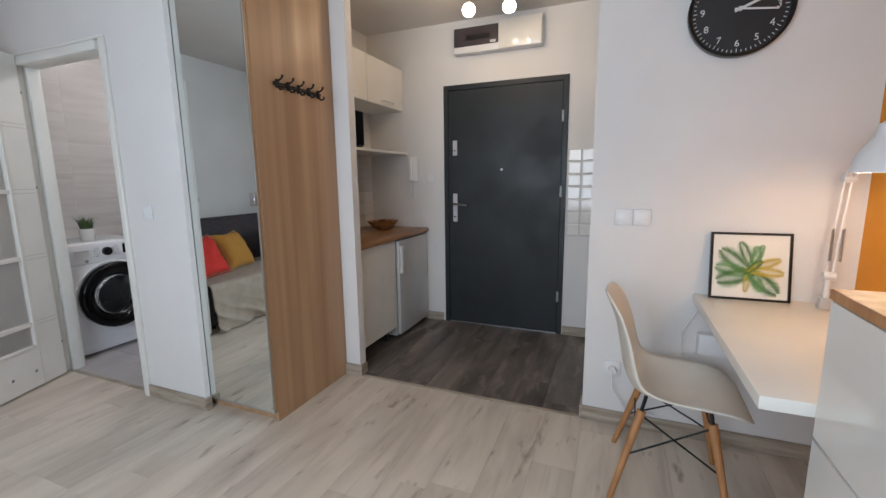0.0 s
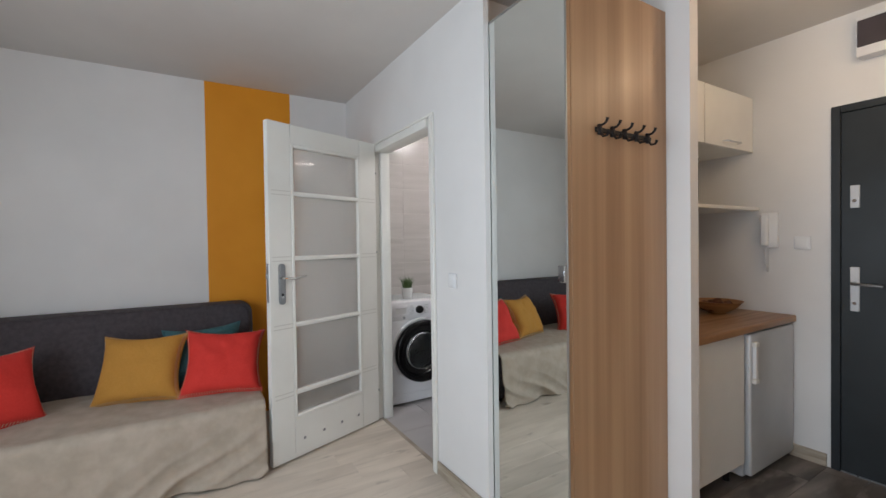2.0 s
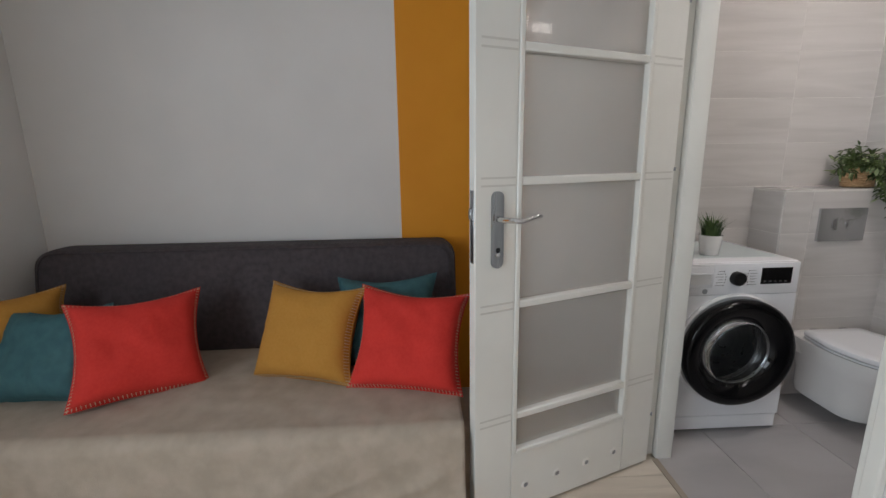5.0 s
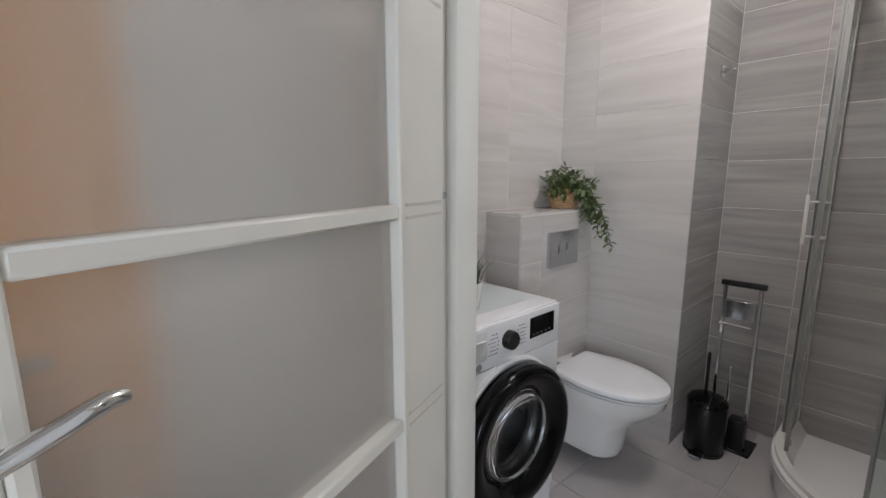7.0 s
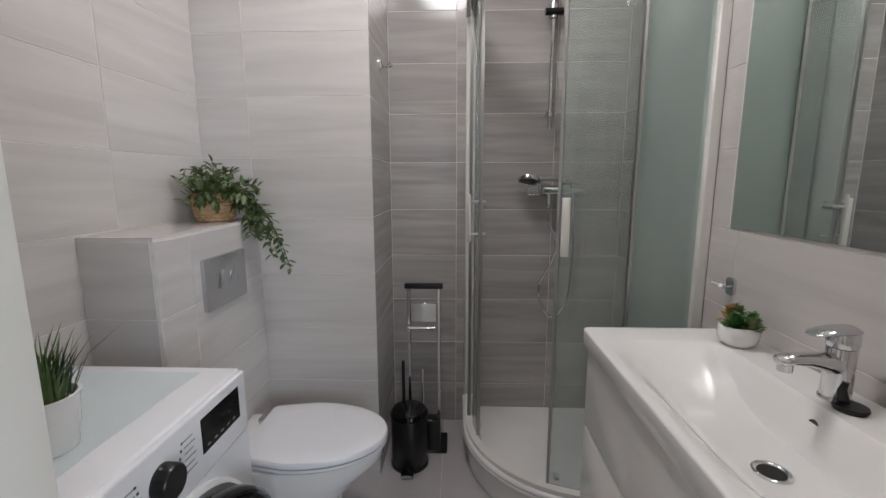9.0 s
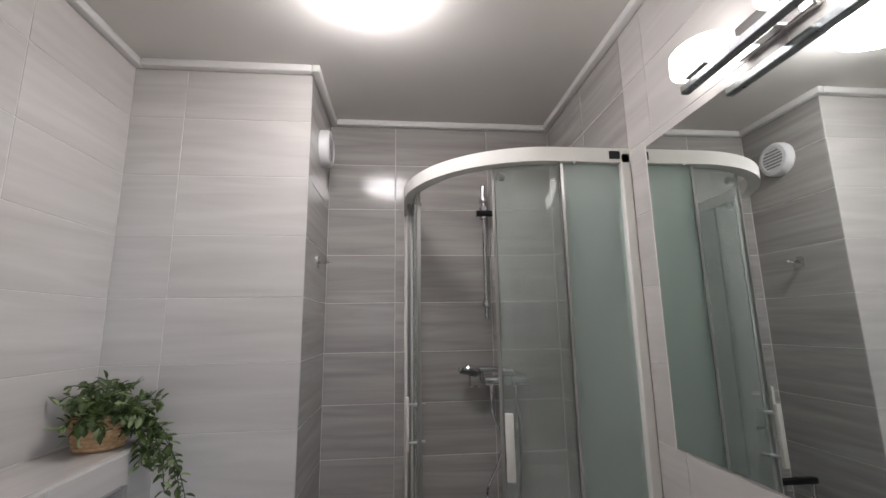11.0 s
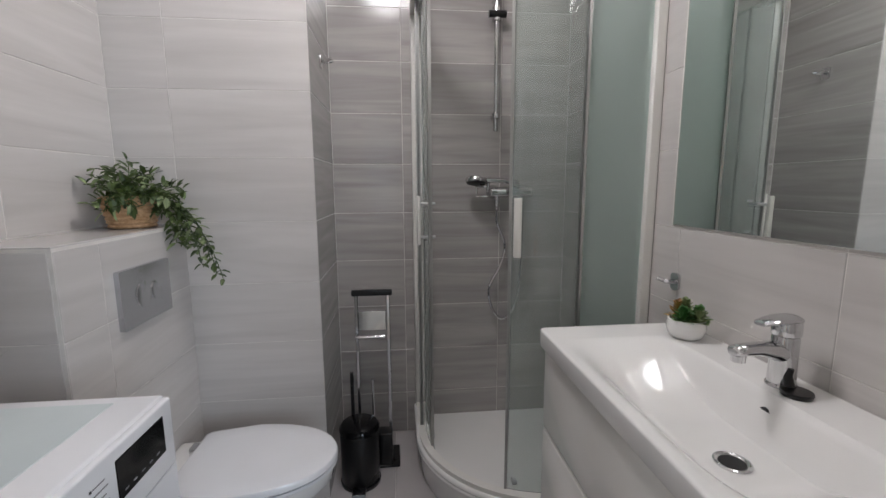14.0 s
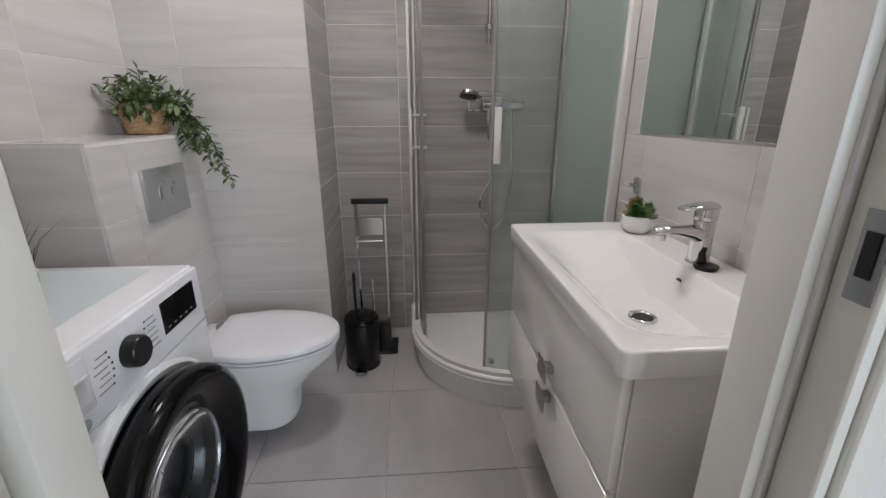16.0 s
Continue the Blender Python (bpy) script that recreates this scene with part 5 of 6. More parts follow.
pl2 = part("lock_plate", box(-0.655, YE - 0.014, 1.49, -0.615, YE - 0.004, 1.615, 0.003), SILVER, ed, "steel upper lock plate")
part("lock_cylinder", turned([(0.009, -0.02), (0.009, -0.013)], (-0.635, YE, 1.53), "y", 16), CHROME, pl2)
pl3 = part("handle_plate", box(-0.655, YE - 0.014, 0.92, -0.615, YE - 0.004, 1.165, 0.003), SILVER, ed, "long steel handle plate")
part("lever", bar([(-0.635, YE - 0.012, 1.075), (-0.635, YE - 0.055, 1.075), (-0.62, YE - 0.06, 1.075), (-0.515, YE - 0.058, 1.068)], [0.011, 0.009, 0.009, 0.008], 12), STEEL, pl3)
part("lock_cylinder", turned([(0.009, -0.02), (0.009, -0.013)], (-0.635, YE, 0.965), "y", 16), CHROME, pl3)
part("peephole", turned([(0.004, -0.0105), (0.009, -0.010), (0.011, -0.007), (0.011, -0.003)], (-0.225, YE, 1.365), "y", 20), STEEL, ed, "chrome peephole")
for z in (1.72, 1.14, 0.28):
    part("hinge", box(EX1 - 0.036, YE - 0.02, z, EX1 - 0.018, YE - 0.010, z + 0.085, 0.002), GREYPL, ed, "grey hinge")

# consumer unit over the door
cu = thing("fuse_box", (-0.255, YE, 2.285), "white fuse box over the entrance door with a dark window", "fuse box")
part("housing", box(-0.615, YE - 0.085, 2.285, 0.095, YE, 2.5, 0.010, 2), PLASTIC, cu)
part("cover", box(-0.23, YE - 0.095, 2.288, 0.093, YE - 0.083, 2.497, 0.006, 2), GLOSS, cu, "plain white cover")
part("window", box(-0.608, YE - 0.092, 2.335, -0.24, YE - 0.083, 2.475, 0.004), surf("smoked_window", "4a4449", "3f393e", (4, 4, 4), 0.15), cu, "smoked brown window")
part("breaker_row", box(-0.50, YE - 0.0935, 2.375, -0.31, YE - 0.0915, 2.415), BLACK, cu)
part("window_latch", box(-0.305, YE - 0.096, 2.34, -0.26, YE - 0.091, 2.36, 0.002), PALEINK, cu)

# twin spot lamp
sl = thing("ceiling_spot_lamp", (-0.17, 3.40, H), "chrome ceiling spot bar with two lit warm bulbs", "ceiling lamp")
part("canopy", box(-0.25, 3.36, H - 0.03, -0.10, 3.44, H, 0.004), CHROME, sl)
part("bar", bar([(-0.33, 3.34, H - 0.055), (0.0, 3.43, H - 0.055)], 0.009, 10), CHROME, sl)
part("post", bar([(-0.17, 3.39, H - 0.02), (-0.17, 3.385, H - 0.055)], 0.010, 10), CHROME, sl)
for x, y, z in ((-0.295, 3.31, 2.392), (-0.038, 3.37, 2.396)):
    part("joint", bar([(x, y + 0.03, H - 0.055), (x, y + 0.03, z + 0.06)], 0.006, 8), CHROME, sl)
    d = Vector((0.05, -0.9, -0.42)).normalized()
    p = Vector((x, y, z))
    part("spot_cup", bar([p - d * -0.0, p - d * 0.03, p - d * 0.06], [0.044, 0.036, 0.018], 20), CHROME, sl)
    bb = bmesh.new()
    bmesh.ops.create_uvsphere(bb, u_segments=20, v_segments=12, radius=0.042)
    bb.transform(Matrix.Translation(p + d * 0.008))
    o = part("bulb", bb, BULB, sl, "glowing bulb")
    o.visible_shadow = False


# kitchenette
def handle_bar(y0, y1, x, z, parent):
    part("handle", bar([(x, y0, z), (x + 0.025, y0 + 0.012, z), (x + 0.025, y1 - 0.012, z), (x, y1, z)], 0.005, 8), CHROME, parent, "chrome bow handle")


kb = thing("kitchen_cabinet", (-1.19, 3.05, 0), "white base cabinet on plinth legs", "cabinet")
part("body", box(KX + 0.002, 2.77, 0.11, -0.945, 3.355, 0.82), WHITE, kb)
part("door", box(-0.945, 2.772, 0.112, -0.926, 3.353, 0.818, 0.002), WHITE, kb)
for y in (2.82, 3.31):
    part("leg", turned([(0.018, 0), (0.015, 0.11)], (-1.0, y, 0)), BLACK, kb)
fr = thing("fridge", (-1.18, 3.65, 0), "small silver undercounter fridge with a grey grip", "fridge")
part("body", box(KX + 0.002, 3.375, 0.02, -0.945, 3.925, 0.815, 0.006, 2), SILVER, fr)
part("door", box(-0.945, 3.377, 0.035, -0.905, 3.923, 0.812, 0.012, 3), SILVER, fr)
part("grip", box(-0.905, 3.39, 0.57, -0.885, 3.42, 0.76, 0.006, 2), PLASTIC, fr, "pale upright grip")
part("grip_end", box(-0.906, 3.385, 0.545, -0.882, 3.425, 0.57, 0.004), WHITE, fr)
part("grip_end", box(-0.906, 3.385, 0.745, -0.882, 3.425, 0.77, 0.004), WHITE, fr)
solo("worktop", box(KX + 0.002, 2.767, 0.823, -0.897, YE - 0.002, 0.862, 0.008, 3), WORKTOP, "brown wood-look worktop of the kitchenette", "worktop")
for y0, y1 in ((2.768, 3.355), (3.358, YE - 0.002)):
    uc = thing("wall_cabinet", (-1.3, (y0 + y1) / 2, 1.885), "white wall cabinet with a lift-up door", "cabinet", "wall cabinets")
    part("body", box(KX + 0.002, y0, 1.885, -1.146, y1, 2.235), WHITE, uc)
    d = part("door", box(-1.146, y0 + 0.001, 1.886, -1.127, y1 - 0.001, 2.234, 0.002), WHITE, uc)
    handle_bar((y0 + y1) / 2 - 0.09, (y0 + y1) / 2 + 0.09, -1.127, 1.92, d)
solo("wall_shelf", box(KX + 0.002, 2.768, 1.508, -1.09, YE - 0.002, 1.528, 0.002), WHITE, "white shelf under the wall cabinets", "shelf")
mw = thing("microwave", (-1.29, 3.05, 1.528), "black microwave oven on the shelf", "microwave")
part("case", box(KX + 0.03, 2.80, 1.536, -1.13, 3.27, 1.80, 0.006, 2), BLACK, mw)
part("door", box(-1.13, 2.90, 1.545, -1.112, 3.265, 1.792, 0.004), BLACKG, mw, "black glass door")
part("control_panel", box(-1.13, 2.803, 1.545, -1.114, 2.895, 1.792, 0.004), BLACK, mw)
part("foot", box(KX + 0.06, 2.83, 1.528, -1.16, 2.85, 1.537), BLACK, mw)
part("foot", box(KX + 0.06, 3.22, 1.528, -1.16, 3.24, 1.537), BLACK, mw)
part("side_panel", box(KX + 0.012, 3.49, 1.53, KX + 0.03, 3.5, 1.55), WHITE, mw) if False else None
bo = thing("fruit_bowl", (-1.21, 3.66, 0.862), "turned wooden bowl with dried decoration on the worktop", "bowl")
part("bowl", turned([(0.05, 0), (0.055, 0.006), (0.10, 0.035), (0.135, 0.075), (0.14, 0.078), (0.132, 0.076), (0.09, 0.03), (0, 0.014)], (-1.21, 3.66, 0.862), "z", 36), BOWLW, bo)
for k, (dx, dy) in enumerate(((0, 0), (0.05, 0.02), (-0.05, 0.03), (0.0, -0.06), (0.03, 0.07), (-0.06, -0.03))):
    bb = bmesh.new()
    bmesh.ops.create_icosphere(bb, subdivisions=2, radius=0.032)
    for v in bb.verts:
        v.co *= 1 + 0.25 * noise.noise(v.co * 60 + Vector((k, 0, 0)))
    bb.transform(Matrix.Translation((-1.21 + dx, 3.66 + dy, 0.905 + 0.02 * (k == 0))))
    part("dried_fruit", bb, CONE, bo, "brown dried fruit")
ic = thing("intercom", (-1.03, YE, 1.13), "white wall intercom handset", "intercom")
part("cradle", box(-1.075, YE - 0.03, 1.27, -0.985, YE, 1.49, 0.01, 2), PLASTIC, ic)
part("handset", box(-1.07, YE - 0.06, 1.28, -1.025, YE - 0.03, 1.485, 0.012, 3), PLASTIC, ic)
part("cord", bar([(-1.045 + 0.012 * math.cos(k * 1.3), YE - 0.03 + 0.012 * math.sin(k * 1.3), 1.28 - 0.0023 * k) for k in range(70)], 0.003, 5), PLASTIC, ic, "coiled white cord")
# low cabinet behind the partition
sc = thing("shoe_cabinet", (0.75, 3.36, 0), "white drawer cabinet with a wooden top beside the partition", "cabinet")
part("body", box(0.575, 2.83, 0.02, 1.0, 3.85, 0.82), WHITE, sc)
part("top", box(0.548, 2.815, 0.82, 1.0, 3.87, 0.862, 0.006, 2), WORKTOP, sc, "brown wood-look top")
for z0, z1 in ((0.03, 0.29), (0.295, 0.555), (0.56, 0.815)):
    d = part("drawer", box(0.557, 2.835, z0, 0.575, 3.845, z1, 0.002), WHITE, sc)
    for y in (3.15, 3.6):
        part("handle", box(0.535, y - 0.06, z1 - 0.07, 0.557, y + 0.06, z1 - 0.05, 0.003), CHROME, d, "chrome handle")

# ---- desk corner ----
dk = thing("desk", (1.32, 2.17, 0), "white wall desk board", "desk")
part("desk_top", box(1.03, 1.665, 0.705, XR - 0.002, YP - 0.002, 0.742, 0.003, 2), DESKTOP, dk)
part("bracket", box(1.1, YP - 0.03, 0.62, XR - 0.002, YP - 0.002, 0.705, 0.002), DESKTOP, dk)
part("bracket", box(XR - 0.03, 1.665, 0.62, XR - 0.002, YP - 0.03, 0.705, 0.002), DESKTOP, dk)
ch = thing("chest_of_drawers", (1.38, 1.25, 0), "white glossy chest of drawers with a wooden top", "chest of drawers")
part("body", box(1.158, 0.86, 0.03, XR - 0.002, 1.655, 1.005), GLOSS, ch)
part("top", box(1.138, 0.855, 1.005, XR - 0.002, 1.66, 1.03, 0.002), LIGHTWOOD, ch, "brown wooden top")
for z0, z1 in ((0.035, 0.345), (0.350, 0.658), (0.664, 1.003)):
    part("drawer", box(1.14, 0.862, z0, 1.158, 1.653, z1, 0.002), GLOSS, ch, "glossy white drawer front")
part("plinth", box(1.17, 0.87, 0, XR - 0.01, 1.645, 0.03), WHITE, ch)

ck = thing("wall_clock", (1.11, YP, 1.80), "large round black wall clock with white numerals", "clock")
CX, CZ, CY = 1.108, 1.972, YP
part("case", turned([(0.185, 0), (0.19, -0.01), (0.19, -0.038), (0.184, -0.042), (0.178, -0.038), (0.177, -0.022)], (CX, CY, CZ), "y", 64, False), BLACK, ck, "black rim")
dial = part("dial", turned([(0.179, -0.004), (0.179, -0.022), (0, -0.022)], (CX, CY, CZ), "y", 64), surf("dial_black", "1d1d1f", "18181a", (4, 4, 4), 0.5), ck, "matt black dial")
for k in range(60):
    a = radians(6 * k)
    r0 = 0.160 if k % 5 else 0.154
    bm = box(-0.0012, -0.0235, r0, 0.0012, -0.0222, 0.170)
    bm.transform(Matrix.Translation((CX, CY, CZ)) @ Matrix.Rotation(a, 4, "Y"))
    part("minute_mark", bm, PALEINK, dial)


def lettering(text, size, m, material, parent, name="numeral"):
    cu = bpy.data.curves.new(name, "FONT")
    cu.body, cu.size, cu.align_x, cu.align_y, cu.extrude = text, size, "CENTER", "CENTER", 0.0006
    tmp = new("tmp", cu)
    bpy.context.view_layer.update()
    me = bpy.data.meshes.new_from_object(tmp.evaluated_get(bpy.context.evaluated_depsgraph_get()))
    bpy.data.objects.remove(tmp)
    me.materials.clear()
    me.materials.append(material)
    me.transform(base_of(parent).inverted() @ m)
    ob = new(name, me)
    ob.parent = parent
    return ob


for k in range(1, 13):
    a = radians(30 * k)
    lettering(str(k), 0.038, pose(CX + 0.135 * math.sin(a), CY - 0.0232, CZ + 0.135 * math.cos(a), 90), PALEINK, dial)
for ang, ln, w, nm in ((68, 0.10, 0.005, "hour_pointer"), (97, 0.135, 0.0035, "minute_pointer")):
    bm = box(-w, -0.029, -0.02, w, -0.0265, ln, 0.0005)
    bm.transform(Matrix.Translation((CX, CY, CZ)) @ Matrix.Rotation(radians(ang), 4, "Y"))
    part(nm, bm, PALEINK, ck, "white pointer")
part("pivot", turned([(0.009, -0.022), (0.009, -0.032), (0, -0.032)], (CX, CY, CZ), "y", 20), PALEINK, ck)


def leaf_print(parent, m, ox, oz, ang, ln, wd, mat, n=19):
    """A flat palm frond of thin blades."""
    bm = bmesh.new()
    ax = Vector((math.cos(ang), 0, math.sin(ang)))
    sd = Vector((-math.sin(ang), 0, math.cos(ang)))
    o = Vector((ox, 0, oz)) - ax * 0.03
    ln += 0.03
    for k in range(n):
        q = (k + 0.5) / n
        p = o + ax * ln * q
        bl = 1.3 * wd * math.sin(math.pi * (0.12 + 0.83 * q)) ** 0.8
        for s in (-1, 1):
            d = (ax * 0.9 + sd * s).normalized()
            t = p + d * bl
            nrm = Vector((-d.z, 0, d.x)) * ln / n * 0.34
            v = [bm.verts.new(x) for x in (p - ax * ln / n * 0.35, p + d * bl * 0.5 - nrm, t, p + d * bl * 0.5 + nrm)]
            bm.faces.new(v)
    tube(bm, [o - ax * ln * 0.1, o + ax * ln], 0.0006, 4)
    bm.transform(m)
    part("leaf_print", bm, mat, parent, local=True, smooth=False)


pf = thing("framed_print", (1.235, 2.645, 0.742), "framed palm leaf print leaning on the wall", "picture frame")
pf.matrix_basis = pose(1.235, 2.640, 0.742, -9, 0, 2)
part("print", box(-0.145, 0.004, 0.008, 0.145, 0.010, 0.292), PAPER, pf, "white print with green and yellow palm leaves", local=True)
for a, b, c, d in ((-0.153, -0.143, 0, 0.30), (0.143, 0.153, 0, 0.30), (-0.143, 0.143, 0, 0.010), (-0.143, 0.143, 0.290, 0.30)):
    part("frame_bar", box(a, -0.004, c, b, 0.014, d, 0.001), BLACK, pf, "thin black frame", local=True)
FRONDS = ((0.01, 0.17, 62, 0.085, 0.022, PRINTC), (-0.005, 0.18, 112, 0.085, 0.026, PRINTA), (0.02, 0.165, 84, 0.075, 0.030, PRINTC),
          (-0.01, 0.13, 138, 0.135, 0.046, PRINTA), (-0.01, 0.12, 168, 0.12, 0.040, PRINTC), (0.0, 0.12, 198, 0.125, 0.050, PRINTA),
          (-0.005, 0.11, 262, 0.075, 0.018, PRINTB), (0.01, 0.12, -42, 0.125, 0.046, PRINTA), (0.01, 0.125, -68, 0.09, 0.030, PRINTC),
          (0.015, 0.145, 22, 0.105, 0.026, PRINTB), (0.01, 0.135, -6, 0.115, 0.030, PRINTB), (0.0, 0.135, 44, 0.06, 0.022, PRINTA))
for i, (ox, oz, an, ln, wd, mt) in enumerate(FRONDS):
    leaf_print(pf, Matrix.Translation((0, 0.0036 - 0.0003 * i, 0)), ox, oz, radians(an), ln, wd, mt)

lp = thing("desk_lamp", (1.485, 2.60, 0.742), "white jointed desk lamp switched on", "desk lamp")
part("clamp", box(1.465, 2.582, 0.742, 1.505, 2.622, 0.79, 0.005, 2), SILVER, lp)
part("post", bar([(1.485, 2.60, 0.785), (1.487, 2.60, 0.87)], 0.011, 12), PLASTIC, lp)
part("joint", turned([(0.017, -0.02), (0.017, 0.02)], (1.488, 2.60, 0.88), "x", 20), PLASTIC, lp)
for dx in (-0.011, 0.011):
    part("lower_arm", bar([(1.488 + dx, 2.60, 0.885), (1.509 + dx, 2.60, 1.275)], 0.005, 8), PLASTIC, lp)
    coil = [(1.493 + dx * 1.5 + 0.0055 * math.cos(k * 1.05), 2.583 + 0.0055 * math.sin(k * 1.05), 0.945 + 0.0012 * k) for k in range(110)]
    part("spring", bar(coil, 0.0016, 5), STEEL, lp, "steel coil spring")
    part("upper_arm", bar([(1.509 + dx, 2.60, 1.275), (1.455 + dx, 2.27, 1.44)], 0.005, 8), PLASTIC, lp)
part("joint", turned([(0.018, -0.02), (0.018, 0.02)], (1.509, 2.60, 1.275), "x", 20), PLASTIC, lp)
LX, LY = 1.445, 2.22
part("shade", turned([(0.088, 1.292), (0.086, 1.302), (0.073, 1.345), (0.048, 1.385), (0.032, 1.405), (0.030, 1.440), (0.012, 1.452), (0, 1.453), (0, 1.445), (0.025, 1.436), (0.027, 1.402), (0.043, 1.381), (0.069, 1.341), (0.083, 1.294)], (LX, LY, 0), "z", 40, False), PLASTIC, lp, "white metal shade")
part("shade_arm", bar([(LX, LY, 1.43), (1.455, 2.27, 1.44)], 0.008, 8), PLASTIC, lp)
bb = bmesh.new()
bmesh.ops.create_uvsphere(bb, u_segments=16, v_segments=10, radius=0.028)
bb.transform(Matrix.Translation((LX, LY, 1.345)))
part("bulb", bb, BULB, lp, "glowing bulb")


def chair():
    c = thing("shell_chair", (0.926, 2.315, 0), "cream moulded shell chair on beech dowel legs", "chair", rz=-2)
    prof = [(0.245, 0.415), (0.225, 0.43), (0.17, 0.442), (0.08, 0.435), (-0.02, 0.425), (-0.10, 0.43), (-0.155, 0.455), (-0.185, 0.51), (-0.20, 0.58), (-0.215, 0.66), (-0.235, 0.74), (-0.262, 0.805), (-0.272, 0.825)]
    wid = [0.16, 0.19, 0.215, 0.225, 0.225, 0.22, 0.215, 0.21, 0.205, 0.20, 0.185, 0.15, 0.10]
    curl = [0.0, 0.0, 0.012, 0.03, 0.045, 0.055, 0.06, 0.055, 0.05, 0.045, 0.035, 0.02, 0.008]
    P = np.array(prof)

    def smooth(arr, t):
        k = t * (len(arr) - 1)
        i = min(int(k), len(arr) - 2)
        f = k - i
        p0, p1, p2, p3 = (np.array(arr[max(min(j, len(arr) - 1), 0)]) for j in (i - 1, i, i + 1, i + 2))
        return 0.5 * (2 * p1 + (p2 - p0) * f + (2 * p0 - 5 * p1 + 4 * p2 - p3) * f * f + (3 * p1 - p0 - 3 * p2 + p3) * f ** 3)

    def f(u, v):
        x, z = smooth(prof, u)
        w, k = float(smooth(wid, u)), float(smooth(curl, u))
        s = 2 * v - 1
        d = np.array(smooth(prof, min(u + 0.02, 1))) - np.array(smooth(prof, max(u - 0.02, 0)))
        d = d / np.linalg.norm(d)
        nx, nz = d[1], -d[0]
        lift = k * abs(s) ** 2.6
        return Vector((x + nx * lift, s * w, z + nz * lift))
    bm = bmesh.new()
    sheet(bm, 44, 22, f)
    bmesh.ops.recalc_face_normals(bm, faces=bm.faces)
    ob = part("shell", bm, SHELL, c, "smooth cream plastic shell", local=True)
    md = ob.modifiers.new("thickness", "SOLIDIFY")
    md.thickness, md.offset = 0.008, 0
    tops = [(0.12, 0.11), (0.12, -0.11), (-0.10, 0.11), (-0.10, -0.11)]
    feet = [(0.20, 0.205), (0.20, -0.205), (-0.215, 0.205), (-0.215, -0.205)]
    for (tx, ty), (fx, fy) in zip(tops, feet):
        leg = part("leg", bar([(fx, fy, 0), (tx + (fx - tx) * 0.12, ty + (fy - ty) * 0.12, 0.365)], [0.011, 0.017], 14), LIGHTWOOD, c, "tapered beech leg", local=True)
        part("bracket", bar([(tx + (fx - tx) * 0.2, ty + (fy - ty) * 0.2, 0.33), (tx, ty, 0.425)], 0.007, 8), BLACK, c, local=True)
    L = lambda i, q: (tops[i][0] + (feet[i][0] - tops[i][0]) * q, tops[i][1] + (feet[i][1] - tops[i][1]) * q, 0.41 * (1 - q))
    for a, b in ((0, 2), (2, 0), (1, 3), (3, 1)):
        part("cross_wire", bar([L(a, 0.15), L(b, 0.55)], 0.004, 6), BLACK, c, local=True)
    for a, b in ((0, 1), (2, 3)):
        part("cross_wire", bar([L(a, 0.3), L(b, 0.3)], 0.004, 6), BLACK, c, local=True)


chair()
# wiring under the desk
wb = thing("power_box", (1.25, YP, 0.30), "white cable box with leads under the desk", "power box")
part("box", box(1.06, YP - 0.06, 0.46, 1.40, YP - 0.001, 0.56, 0.008, 2), PLASTIC, wb)
part("lead", bar([(1.07, YP - 0.03, 0.47), (1.0, YP - 0.04, 0.40), (0.99, YP - 0.03, 0.55), (1.05, YP - 0.02, 0.66)], 0.004, 6), PLASTIC, wb)
so = thing("wall_socket", (0.68, YP, 0.29), "white wall socket with a plugged lead", "socket")
part("plate", box(0.655, YP - 0.012, 0.27, 0.735, YP, 0.35, 0.006, 2), PLASTIC, so)
part("plug", turned([(0.018, -0.05), (0.02, -0.012)], (0.695, YP, 0.31), "y"), PLASTIC, so)
part("lead", bar([(0.695, YP - 0.05, 0.31), (0.70, YP - 0.06, 0.22), (0.76, YP - 0.04, 0.12), (0.90, YP - 0.04, 0.10)], 0.004, 6), PLASTIC, so)

# ---- pieces of walls and floors ----
TILES = {}


def tile_mesh(w, h, material, chamfer=0.0012, depth=0.004):
    """A tile: length along x, height along z, its face towards -y at y = 0."""
    key = (round(w, 3), round(h, 3), material.name)
    if key not in TILES:
        c = chamfer
        bm = bmesh.new()
        rows = [[bm.verts.new((sx * (w / 2 - i), y, sz * (h / 2 - i))) for sx, sz in ((-1, -1), (1, -1), (1, 1), (-1, 1))] for y, i in ((depth, 0), (c, 0), (0, c))]
        for a, b in zip(rows, rows[1:]):
            for k in range(4):
                bm.faces.new((a[k], a[(k + 1) % 4], b[(k + 1) % 4], b[k]))
        bm.faces.new(rows[2])
        bmesh.ops.recalc_face_normals(bm, faces=bm.faces)
        TILES[key] = mesh_of("tile", bm, material, False)
    return TILES[key]


def lay(name, parent, me, m):
    ob = new(name, me)
    ob.parent = parent
    ob.matrix_basis = parent.matrix_basis.inverted() @ m
    return ob


def tile_wall(parent, material, us, vs, place, turn, gap=0.0022, skip=None, name="tile", chamfer=0.0012):
    """Tiles between the joints us (along the wall) and vs (heights)."""
    for u0, u1 in zip(us, us[1:]):
        for v0, v1 in zip(vs, vs[1:]):
            if skip and skip((u0 + u1) / 2, (v0 + v1) / 2):
                continue
            x, y = place((u0 + u1) / 2)
            lay(name, parent, tile_mesh(u1 - u0 - gap, v1 - v0 - gap, material, chamfer), pose(x, y, (v0 + v1) / 2, 0, 0, turn))


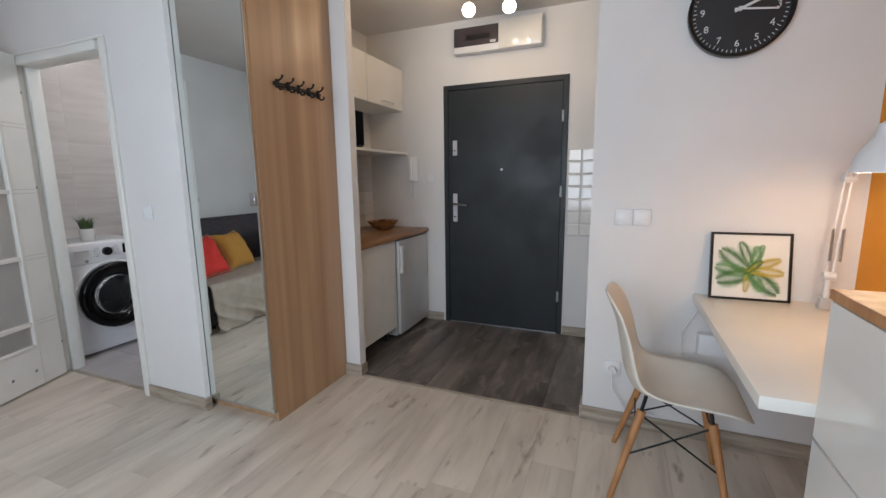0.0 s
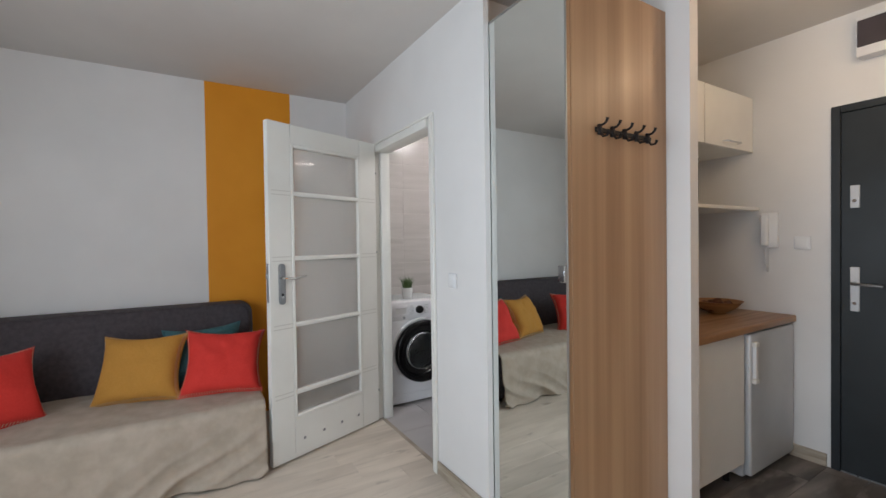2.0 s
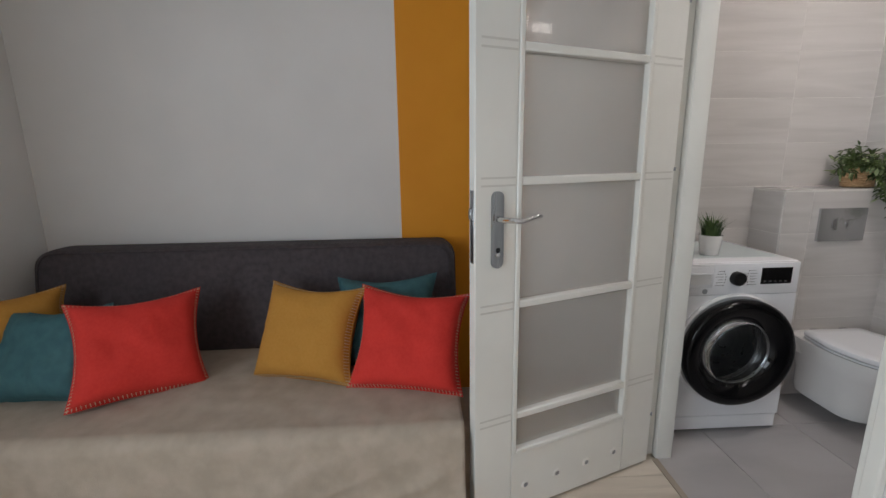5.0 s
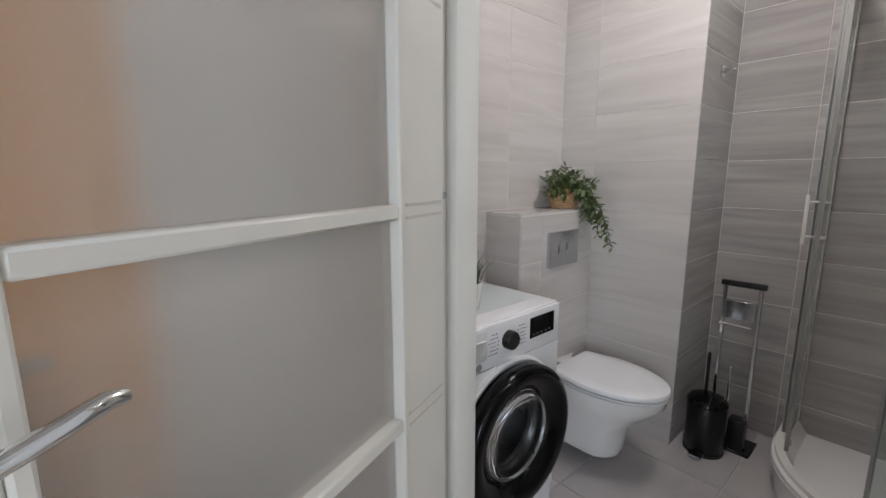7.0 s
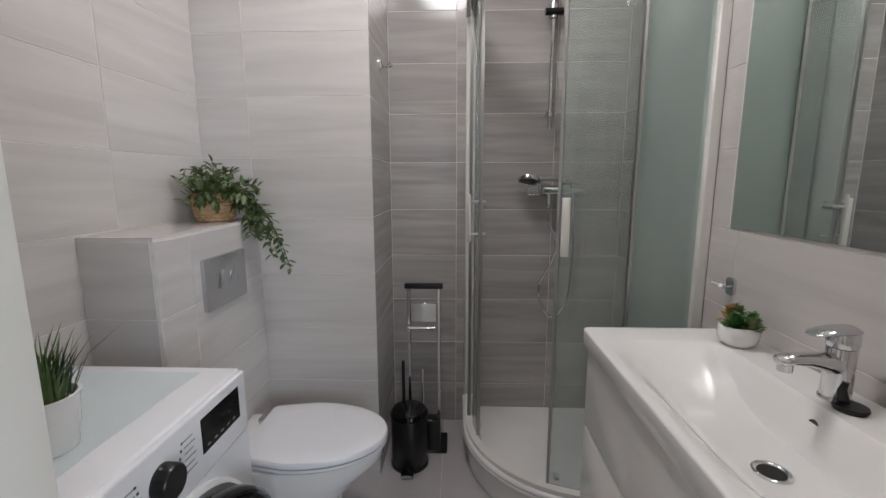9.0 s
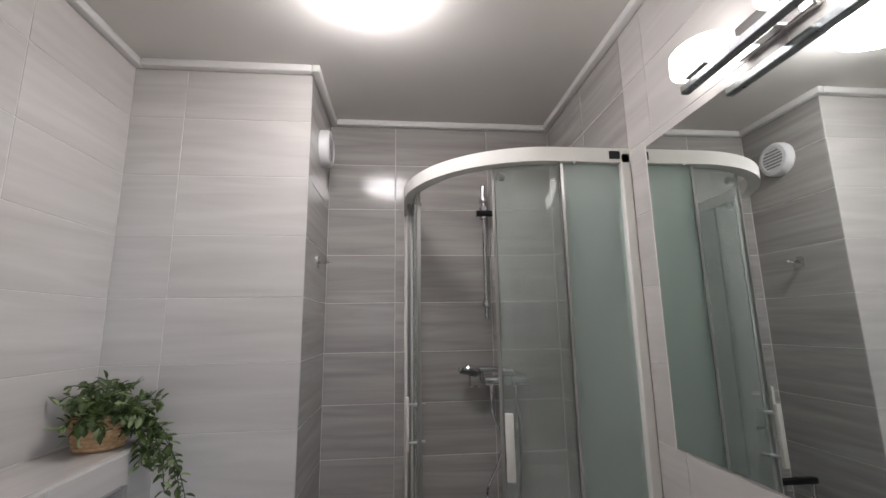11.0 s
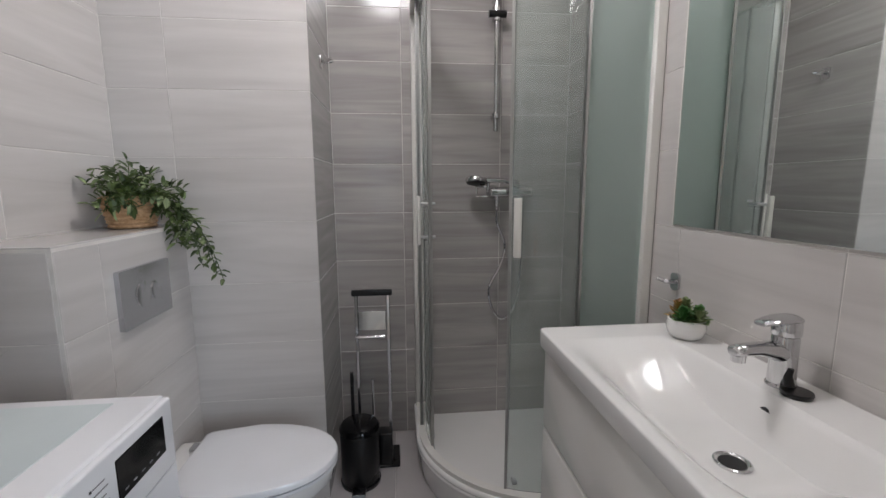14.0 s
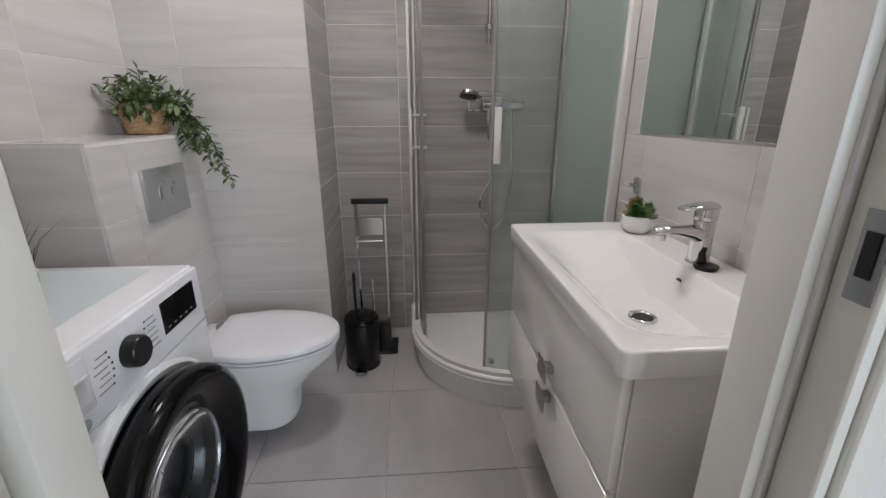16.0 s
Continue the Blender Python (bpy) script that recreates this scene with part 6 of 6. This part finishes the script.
ROWS_Z = [0.0] + [0.2175 + 0.2325 * k for k in range(10)] + [HB]
ROWS_Z = [z for z in ROWS_Z if z <= HB]
tile_wall(wall_left, TILE, [YI, 2.555, 3.03, YL], ROWS_Z, lambda u: (XL, u), 90)
tile_wall(wall_pale, TILE, [XL, -3.255, XC], ROWS_Z, lambda u: (u, YL), 0)
tile_wall(wall_pale, TILED, [YL + 0.003, YD], ROWS_Z, lambda u: (XC, u), 90)
tile_wall(wall_dark, TILED, [XC, -2.445, -1.97, XS], ROWS_Z, lambda u: (u, YD), 0, 0.0032)
tile_wall(wall_basin, TILE, [YI, 2.555, 3.03, 3.165], ROWS_Z, lambda u: (XS, u), -90)
tile_wall(wall_basin, TILED, [3.165, 3.505, YD], ROWS_Z, lambda u: (XS, u), -90, 0.0032)
tile_wall(wall_inner, TILE, [XL, DX0], ROWS_Z, lambda u: (u, YI), 180)
tile_wall(wall_inner, TILE, [DX1, XS], ROWS_Z, lambda u: (u, YI), 180)
tile_wall(cistern_box, TILE, [2.88, 3.03, YL], [0, 0.2175, 0.45, 0.6825, 0.915, 1.131], lambda u: (-3.243, u), 90)
tile_wall(cistern_box, TILE, [XL, -3.2535], [0, 0.2175, 0.45, 0.6825, 0.915, 1.131], lambda u: (u, 2.8785), 0)
lay("tile", cistern_box, tile_mesh(0.598, 0.21, TILE), Matrix.Translation((-3.349, 3.178, 1.143)) @ Matrix.Rotation(radians(90), 4, "Z") @ Matrix.Rotation(radians(-90), 4, "X"))
# bathroom floor tiles
for x0, x1 in zip([XL, -2.98, -2.505, -2.03, XS], [-2.98, -2.505, -2.03, XS]):
    for y0, y1 in zip([2.055, 2.38, 2.855, 3.33, YD], [2.38, 2.855, 3.33, YD]):
        lay("tile", floor_bath, tile_mesh(y1 - y0 - 0.003, x1 - x0 - 0.003, TILEF, 0.0015), Matrix.Translation(((x0 + x1) / 2, (y0 + y1) / 2, 0)) @ Matrix.Rotation(radians(90), 4, "Z") @ Matrix.Rotation(radians(-90), 4, "X"))


def planks(parent, material, x0, x1, y0, y1, width, length, seed):
    """Boards along y with staggered ends."""
    rng = random.Random(seed)
    x = x0
    while x < x1 - 0.01:
        w = min(width, x1 - x)
        y = y0 - rng.random() * length
        while y < y1 - 0.01:
            a, b = max(y, y0), min(y + length, y1)
            if b - a > 0.03:
                key = (round(w, 3), round(b - a, 3), material.name)
                if key not in TILES:
                    bm = bmesh.new()
                    hw, hl, c = w / 2 - 0.0004, (b - a) / 2 - 0.0004, 0.0007
                    rows = [[bm.verts.new((sx * (hw - i), sy * (hl - i), z)) for sx, sy in ((-1, -1), (1, -1), (1, 1), (-1, 1))] for z, i in ((-0.008, 0), (-c, 0), (0, c))]
                    for p, q in zip(rows, rows[1:]):
                        for k in range(4):
                            bm.faces.new((p[k], p[(k + 1) % 4], q[(k + 1) % 4], q[k]))
                    bm.faces.new(rows[2])
                    TILES[key] = mesh_of("plank", bm, material, False)
                lay("plank", parent, TILES[key], Matrix.Translation((x + w / 2, (a + b) / 2, 0)))
            y += length
        x += width


planks(floor_room, OAK, XL, -1.55, YB, 2.035, 0.192, 1.285, 3)
planks(floor_room, OAK, -1.55, XR, YB, 2.70, 0.192, 1.285, 4)
planks(floor_hall, DARKOAK, KX, XR, 2.70, YE, 0.182, 0.92, 5)
# glazed tiles beside the entrance door and behind the worktop
for k in range(7):
    z0 = 0.83 + 0.0975 * k
    for x0, x1 in ((EX1 + 0.02, 0.41), (0.41, 0.605), (0.605, 0.80)):
        lay("tile", wall_entrance, tile_mesh(x1 - x0 - 0.003, 0.0945, METRO, 0.009, 0.012), pose((x0 + x1) / 2, YE - 0.010, z0 + 0.049))
for k in range(6):
    for y0 in (2.77, 3.065, 3.36, 3.655):
        lay("tile", wall_kitchen, tile_mesh(min(0.292, YE - y0 - 0.003), 0.105, METRO, 0.004, 0.012), pose(KX + 0.010, y0 + min(0.2935, (YE - y0) / 2), 0.865 + 0.054 + 0.108 * k, 0, 0, 90))
